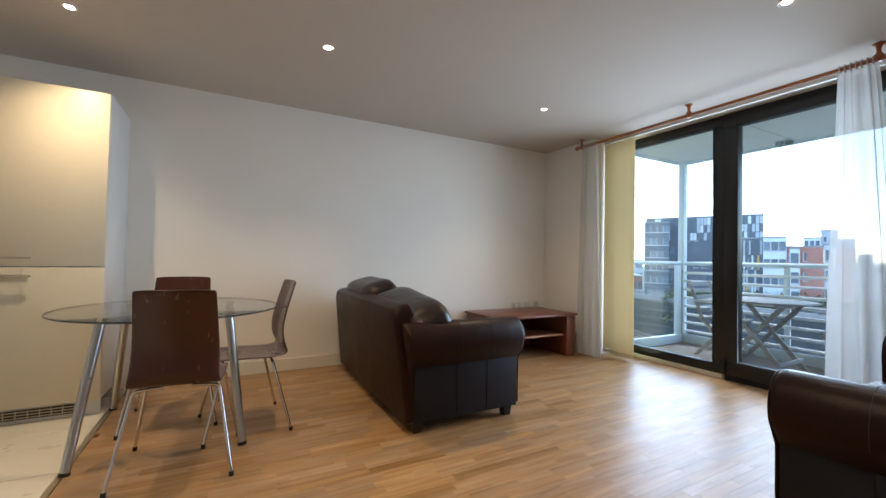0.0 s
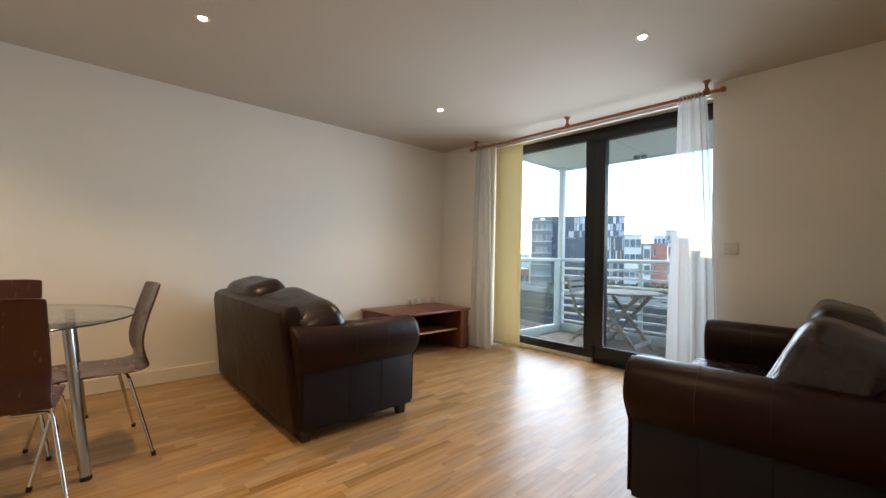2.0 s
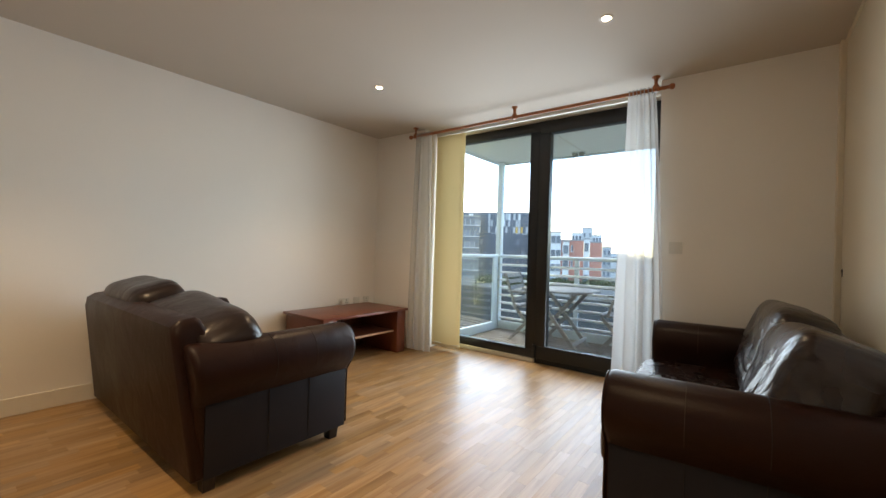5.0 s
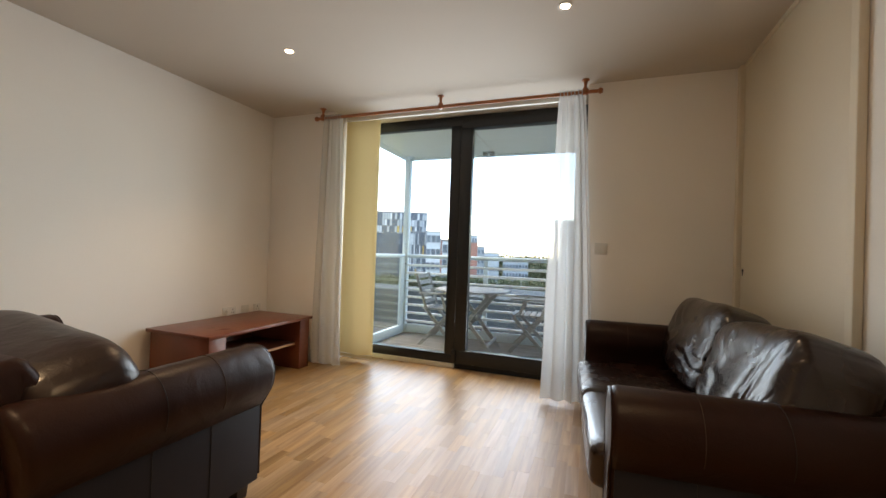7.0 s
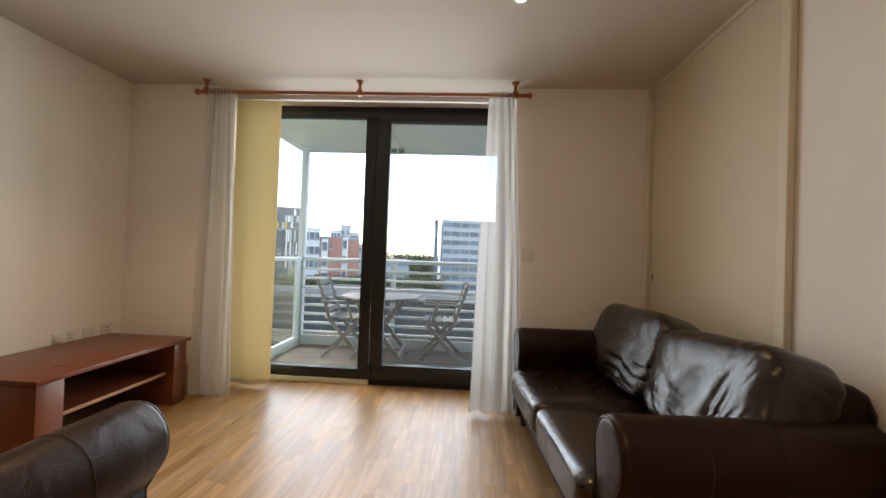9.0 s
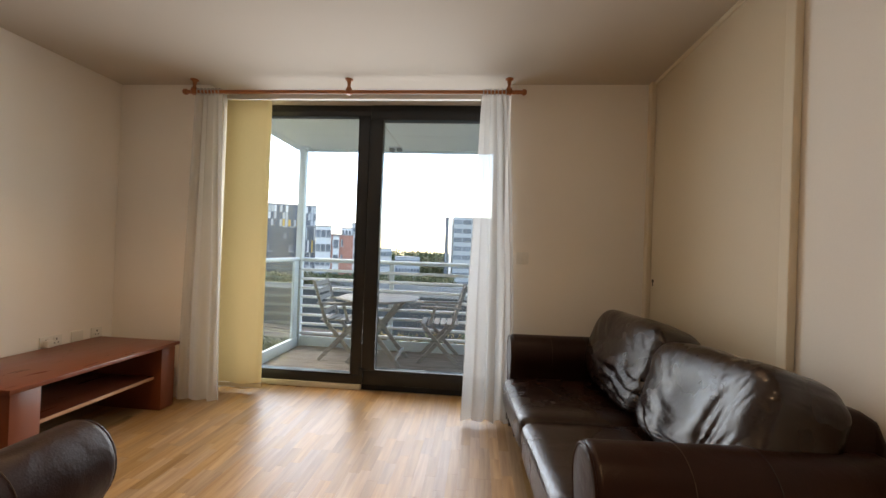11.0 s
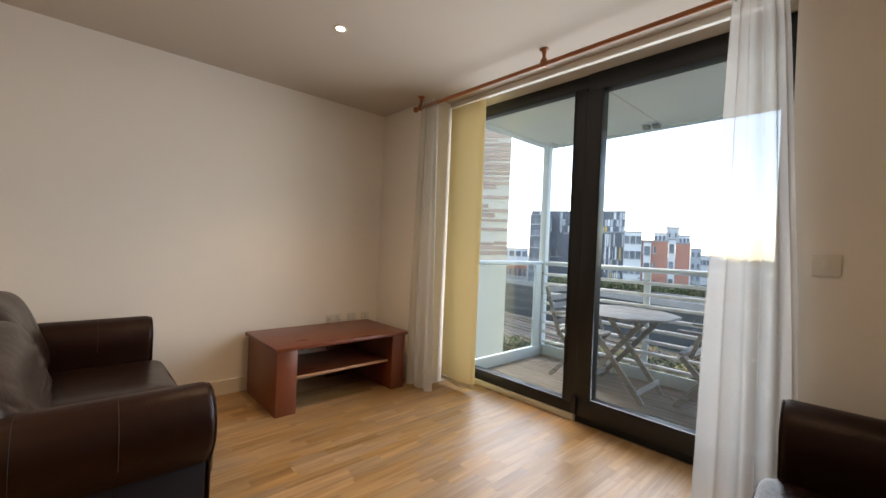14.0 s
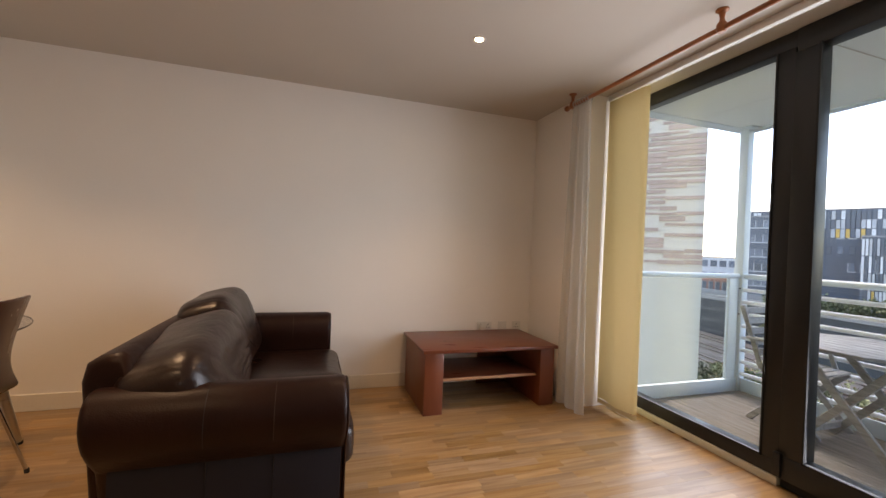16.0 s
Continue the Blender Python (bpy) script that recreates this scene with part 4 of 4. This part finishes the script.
# ---- outside ----
GZ = -11.0
grass = surface("rough_grass", (0.062, 0.070, 0.036), 0.95, vary=0.35, scale=0.08, fine=1.5, bump=0.0)
asphalt = surface("asphalt", (0.045, 0.045, 0.047), 0.9, vary=0.15, scale=0.3, fine=20)
ballast = surface("ballast", (0.065, 0.056, 0.048), 0.95, vary=0.3, scale=0.3, fine=8)
concrete = surface("pale_concrete", (0.24, 0.24, 0.235), 0.85, vary=0.12, scale=0.3, fine=5)
stone = surface("viaduct_stone", (0.050, 0.056, 0.058), 0.9, vary=0.25, scale=0.5, fine=6, bump=0.3)
# slate, red and pane colours are paled to put distance haze in
E1 = {
    "slate": surface("hazed_slate_cladding", (0.11, 0.13, 0.16), 0.5, vary=0.15, scale=0.5, fine=4),
    "white": surface("white_cladding", (0.62, 0.65, 0.68), 0.5, vary=0.06, scale=0.5, fine=4),
    "amber": surface("amber_cladding", (0.55, 0.36, 0.10), 0.5, vary=0.1, scale=0.5, fine=4),
    "grey": surface("grey_cladding", (0.42, 0.45, 0.48), 0.6, vary=0.1, scale=0.5, fine=4),
    "red": surface("hazed_red_brick_face", (0.42, 0.20, 0.155), 0.9, vary=0.15, scale=0.6, fine=12),
    "cream": surface("cream_render", (0.62, 0.57, 0.48), 0.85, vary=0.06, scale=0.4, fine=6),
    "brick": surface("banded_brick", (0.46, 0.34, 0.28), 0.9, vary=0.15, scale=2, fine=24, per_object=0.1),
    "pane": surface("hazed_far_window", (0.13, 0.155, 0.185), 0.38, vary=0.3, scale=0.4, fine=2, bump=0.0, per_object=0.4),
    "roof": surface("flat_roof", (0.28, 0.29, 0.30), 0.9, vary=0.1),
}
setting("ground", box(GX + 0.2, 900, -700, 700, GZ - 0.5, GZ), grass, "rough green ground running to the horizon")
setting("road", moved(box(-160, 160, -5, 5, GZ, GZ + 0.05), pose(24, 10, 0, 0, 0, 80)), asphalt, "dark asphalt road")
setting("railway_bed", moved(box(-160, 160, -9, 9, GZ, GZ + 0.4), pose(46, 14, 0, 0, 0, 78)), ballast, "brown ballasted railway bed")
railm = surface("rail_steel", (0.22, 0.19, 0.17), 0.4, metal=1.0)
for off in (-6.5, -5.0, -1.5, 0.0, 3.5, 5.0):
    setting("railway_rail", moved(box(-160, 160, off - 0.05, off + 0.05, GZ + 0.4, GZ + 0.56), pose(46, 14, 0, 0, 0, 78)), railm, "steel railway rail")


via = thing("railway_viaduct", "dark stone railway wall with a pale concrete parapet", "viaduct", m=pose(55.5, -60, GZ, 0, 0, 81))
part("wall", box(0, 190, 0.0, 9.0, 0, 5.7), stone, via, smooth=0)
part("string_course", box(0, 190, -0.25, 0.0, 4.9, 5.2), stone, via, smooth=0)
for y in (-0.15, 8.75):
    part("parapet", box(0, 190, y, y + 0.4, 5.7, 6.5), concrete, via, "pale concrete parapet", 0)
buttress = mesh_of("buttress", box(-0.6, 0.6, -0.7, 0.0, 0, 4.9), stone, 0)
for k in range(21):
    o = new("buttress", buttress)
    o.location, o.parent = (5 + 9.0 * k, 0, 0), via


def bearing(az, d):
    return Vector((1.6 + d * math.cos(radians(az)), 0.6 + d * math.sin(radians(az)), 0))


def far_block(label, az0, az1, d0, d1, top, wall, storeys, bays, win=(0.6, 0.55), depth=14.0, panels=None, low=GZ, skip=0.0, rnd=1):
    """A building whose front runs from one bearing to the other; local x along the front, y away."""
    p, q = bearing(az0, d0), bearing(az1, d1)
    w = (q - p).length
    rz = math.degrees(math.atan2(q.y - p.y, q.x - p.x))
    hgt = top - low
    t = thing("apartment_building", label, "building", m=pose(p.x, p.y, low, 0, 0, rz))
    part("wall", box(0, w, 0, depth, 0, hgt), wall, t, smooth=0)
    part("roof", box(-0.06, w + 0.06, -0.10, depth, hgt, hgt + 0.22), E1["roof"], t)
    r = random.Random(rnd)
    fh, bw_ = hgt / storeys, w / bays
    me = mesh_of("window", box(-bw_ * win[0] / 2, bw_ * win[0] / 2, -0.08, 0.0, -fh * win[1] / 2, fh * win[1] / 2, 0.04, 1), E1["pane"], 0)
    fm = mesh_of("window_surround", join(box(-bw_ * win[0] / 2 - 0.15, bw_ * win[0] / 2 + 0.15, -0.14, 0, -fh * win[1] / 2 - 0.18, -fh * win[1] / 2), box(-bw_ * win[0] / 2 - 0.12, -bw_ * win[0] / 2, -0.12, 0, -fh * win[1] / 2, fh * win[1] / 2)), E1["grey"], 0)
    for i in range(storeys):
        for k in range(bays):
            if r.random() < skip:
                continue
            o = new("window", me)
            o.location, o.parent = ((k + 0.5) * bw_, -0.005, (i + 0.52) * fh), t
            if i % 2 == 0 or panels is None:
                f = new("window_frame", fm)
                f.location, f.parent = (0, 0, 0), o
    if panels:
        rows, cols, z0, z1 = panels
        pw, ph = w / cols, (z1 - z0) / rows
        kinds = [mesh_of("panel", box(0.04, pw - 0.06, -0.30, -0.10, 0.05, ph - 0.05), E1[c], 0) for c in ("white", "grey", "slate", "amber", "white")]
        for i in range(rows):
            for k in range(cols):
                c = r.random()
                o = new("panel", kinds[0 if c < 0.16 else 1 if c < 0.36 else 3 if c < 0.38 else 2])
                o.location, o.parent = (k * pw, 0, z0 - low + i * ph), t
    return t


far_block("tall slate-grey apartment block with white, grey and amber chequered upper panels", 35.2, 23.2, 92, 90, 9.9, E1["slate"], 8, 14, (0.5, 0.5), panels=(3, 34, 5.4, 9.8), skip=0.3, rnd=3)
far_block("pale glazed wing with rows of balconies", 35.4, 32.6, 87, 87, 8.7, E1["slate"], 8, 4, (0.8, 0.5), depth=3, rnd=4)
far_block("slate apartment wing with vertical white and amber panels", 25.6, 23.3, 80, 80, 5.1, E1["slate"], 6, 5, (0.4, 0.6), panels=(5, 9, -7.0, 4.9), skip=0.2, rnd=5)
far_block("pale glazed apartment block with wide windows", 23.25, 21.2, 79, 79, 5.2, E1["white"], 6, 3, (0.82, 0.5), rnd=6)
far_block("red brick apartment block, mostly plain", 21.15, 18.22, 79, 79.5, 3.7, E1["red"], 5, 5, (0.34, 0.42), skip=0.85, rnd=7)
far_block("pale balcony bay on the red brick block", 20.95, 20.1, 78.4, 78.4, 3.4, E1["white"], 5, 1, (0.75, 0.55), depth=0.5, rnd=17)
far_block("pale stair bay between red brick blocks", 18.2, 17.42, 79.8, 79.8, 4.0, E1["white"], 5, 1, (0.6, 0.5), rnd=18)
far_block("red brick apartment block, mostly plain", 17.4, 15.85, 80, 80, 3.4, E1["red"], 5, 3, (0.34, 0.42), skip=0.85, rnd=19)
far_block("white rooftop storey above the red brick block", 19.8, 18.45, 81, 81, 5.1, E1["white"], 1, 3, (0.6, 0.5), depth=5, low=3.6, rnd=8)
far_block("grey rooftop storey above the red brick block", 18.45, 17.1, 81.5, 81.5, 6.2, E1["grey"], 1, 2, (0.3, 0.3), depth=5, low=3.6, rnd=20)
far_block("white rooftop storey above the red brick block", 17.1, 15.9, 82, 82, 4.8, E1["white"], 1, 3, (0.6, 0.5), depth=5, low=3.3, rnd=21)
far_block("low pale office building with white bands", 15.75, 12.6, 120, 122, 1.5, E1["white"], 4, 8, (0.8, 0.4), rnd=9)
far_block("grey stair block beside the low office building", 15.8, 14.7, 116, 116, 3.2, E1["grey"], 5, 2, (0.5, 0.4), rnd=22)
far_block("low grey building far off", 12.0, 8.5, 150, 150, -1.4, E1["grey"], 3, 8, (0.7, 0.4), rnd=10)
far_block("grey-white slab block with long dark window bands", 3.9, -7.5, 108, 112, 10.6, E1["grey"], 9, 9, (0.92, 0.52), rnd=11)
far_block("narrow dark stair tower beside the white slab block", 5.1, 4.6, 107, 107, 10.4, E1["slate"], 3, 1, (0.2, 0.3), rnd=12, depth=6)
far_block("low red brick terrace with pale upper storey", 41.5, 35.6, 96, 96, -2.2, E1["red"], 2, 9, (0.6, 0.5), rnd=13)
far_block("low white building with broad windows", 44.5, 35.5, 130, 130, 1.6, E1["white"], 4, 10, (0.7, 0.5), rnd=14)

# the neighbouring block, with brick bands over pale render
nb = thing("neighbour_building", "cream rendered neighbouring block banded with brown brick", "building", m=pose(15.7, 11.85, 0, 0, 0, 131))
part("wall", box(0, 16, -9, 0, GZ, 14), E1["cream"], nb, smooth=0)
part("roof", box(-0.2, 16.2, -9.2, 0.2, 14, 14.4), E1["roof"], nb)
rb = random.Random(21)
for i in range(44):
    x = 0.0
    z = 0.95 + i * 0.21
    while x < 4.6:
        w = rb.choice((0.6, 0.9, 1.3))
        if rb.random() < 0.62:
            part("brick_band", box(x + 0.01, x + w, 0.0, 0.035, z + rb.choice((0, 0.03, 0.05)), z + rb.choice((0.13, 0.16, 0.19))), E1["brick"], nb, smooth=0)
        x += w


def clumps(name, label, n, area, size, colours, seed):
    """Foliage: many small ragged leaf clumps, joined."""
    r = random.Random(seed)
    verts, faces, mats = [], [], []
    for k in range(n):
        c = area(r)
        for j in range(26):
            d = Vector((r.gauss(0, 1), r.gauss(0, 1), r.gauss(0, 0.7))) * size * 0.5
            p = c + d
            a, b2 = Vector((r.uniform(-1, 1), r.uniform(-1, 1), r.uniform(-1, 1))) * size * 0.22, Vector((r.uniform(-1, 1), r.uniform(-1, 1), r.uniform(-1, 1))) * size * 0.22
            i = len(verts)
            verts += [p - a, p + b2, p + a, p - b2]
            faces.append((i, i + 1, i + 2, i + 3))
            mats.append(k % len(colours))
    me = bpy.data.meshes.new(name)
    me.from_pydata(verts, [], faces)
    for c in colours:
        me.materials.append(c)
    me.polygons.foreach_set("material_index", mats)
    return tagged(new(name, me), label, "foliage", kind="stuff")


leafs = [surface("leaf_green", (0.060, 0.080, 0.034), 0.8, vary=0.3), surface("leaf_olive", (0.095, 0.100, 0.045), 0.8, vary=0.3)]
golds = [surface("leaf_gold", (0.30, 0.20, 0.07), 0.8, vary=0.25), surface("leaf_lime", (0.24, 0.24, 0.11), 0.8, vary=0.25)]


def strip(az0, az1, d0, d1, z0, z1):
    def pick(r):
        v = bearing(r.uniform(az0, az1), r.uniform(d0, d1))
        return Vector((v.x, v.y, r.uniform(z0, z1)))
    return pick


clumps("woods", "line of green trees along the horizon", 1500, strip(-10, 20, 170, 230, GZ, -0.6), 2.6, leafs, 1)
clumps("shrubs", "green shrubs along the railway bank", 800, strip(-6, 42, 34, 52, GZ, GZ + 1.0), 0.8, leafs, 2)
clumps("bushes", "green bushes behind the railway wall", 1100, strip(4, 33, 71, 77, GZ + 3, -3.6), 0.9, leafs, 4)
clumps("golden_shrubs", "yellow autumn shrubs by the railway", 170, strip(0, 42, 38, 54, GZ, GZ + 1.5), 0.6, golds, 3)

# ---- floor pieces ----


def slab_piece(l, w, h, c):
    """A board or tile with a chamfered top edge, centred, its top at 0."""
    b = bmesh.new()
    x, y = l / 2, w / 2
    lo = [b.verts.new(p) for p in ((-x, -y, -h), (x, -y, -h), (x, y, -h), (-x, y, -h))]
    mi = [b.verts.new(p) for p in ((-x, -y, -c), (x, -y, -c), (x, y, -c), (-x, y, -c))]
    hi = [b.verts.new(p) for p in ((-x + c, -y + c, 0), (x - c, -y + c, 0), (x - c, y - c, 0), (-x + c, y - c, 0))]
    for a, d in ((lo, mi), (mi, hi)):
        for k in range(4):
            b.faces.new((a[k], a[(k + 1) % 4], d[(k + 1) % 4], d[k]))
    b.faces.new(hi)
    return b


floor_ob = bpy.data.objects["floor"]
SW = 0.060
LENS = (0.21, 0.28, 0.35, 0.43)
strip_mesh = {n: mesh_of("strip", slab_piece(n - 0.0003, SW - 0.0003, 0.012, 0.00015), M["floor"], 0) for n in LENS}
rf = random.Random(5)
verts, faces, made = [], [], 0
y = -1.5 + SW / 2
while y < WY - 0.01:
    x = -0.60 - rf.uniform(0, 0.4)
    while x < GX - 0.05:
        n = rf.choice(LENS)
        x0, x1 = max(x, -0.605), min(x + n, GX - 0.05)
        if x1 - x0 > 0.03:
            if x0 == x and x1 == x + n and 0.75 < y < 2.75 and 0.9 < x < 3.75 and made < 300:
                o = new("strip", strip_mesh[n])
                o.location, o.parent = (x + n / 2, y, 0), floor_ob
                made += 1
            else:
                i = len(verts)
                c, w = 0.00015, SW / 2 - 0.00015
                a, d = x0 + 0.00015, x1 - 0.00015
                verts += [(a, y - w, -0.012), (d, y - w, -0.012), (d, y + w, -0.012), (a, y + w, -0.012), (a, y - w, -c), (d, y - w, -c), (d, y + w, -c), (a, y + w, -c),
                          (a + c, y - w + c, 0), (d - c, y - w + c, 0), (d - c, y + w - c, 0), (a + c, y + w - c, 0)]
                for q in (0, 4):
                    faces += [(i + q + k, i + q + (k + 1) % 4, i + q + 4 + (k + 1) % 4, i + q + 4 + k) for k in range(4)]
                faces.append((i + 8, i + 9, i + 10, i + 11))
        x += n
    y += SW
me = bpy.data.meshes.new("strips")
me.from_pydata(verts, [], faces)
me.materials.append(M["floor"])
rest = new("strips", me)
rest.parent = floor_ob
tagged(rest, "remaining oak floor strips", kind="stuff")
kitchen_floor = bpy.data.objects["floor_kitchen"]
tile_mesh = mesh_of("tile", slab_piece(0.594, 0.594, 0.008, 0.0015), M["tile"], 0)
for i in range(3):
    for k in range(9):
        o = new("tile", tile_mesh)
        o.location, o.parent = (-0.635 - 0.30 - 0.6 * i, -1.2 + 0.6 * k - 0.09, 0), kitchen_floor
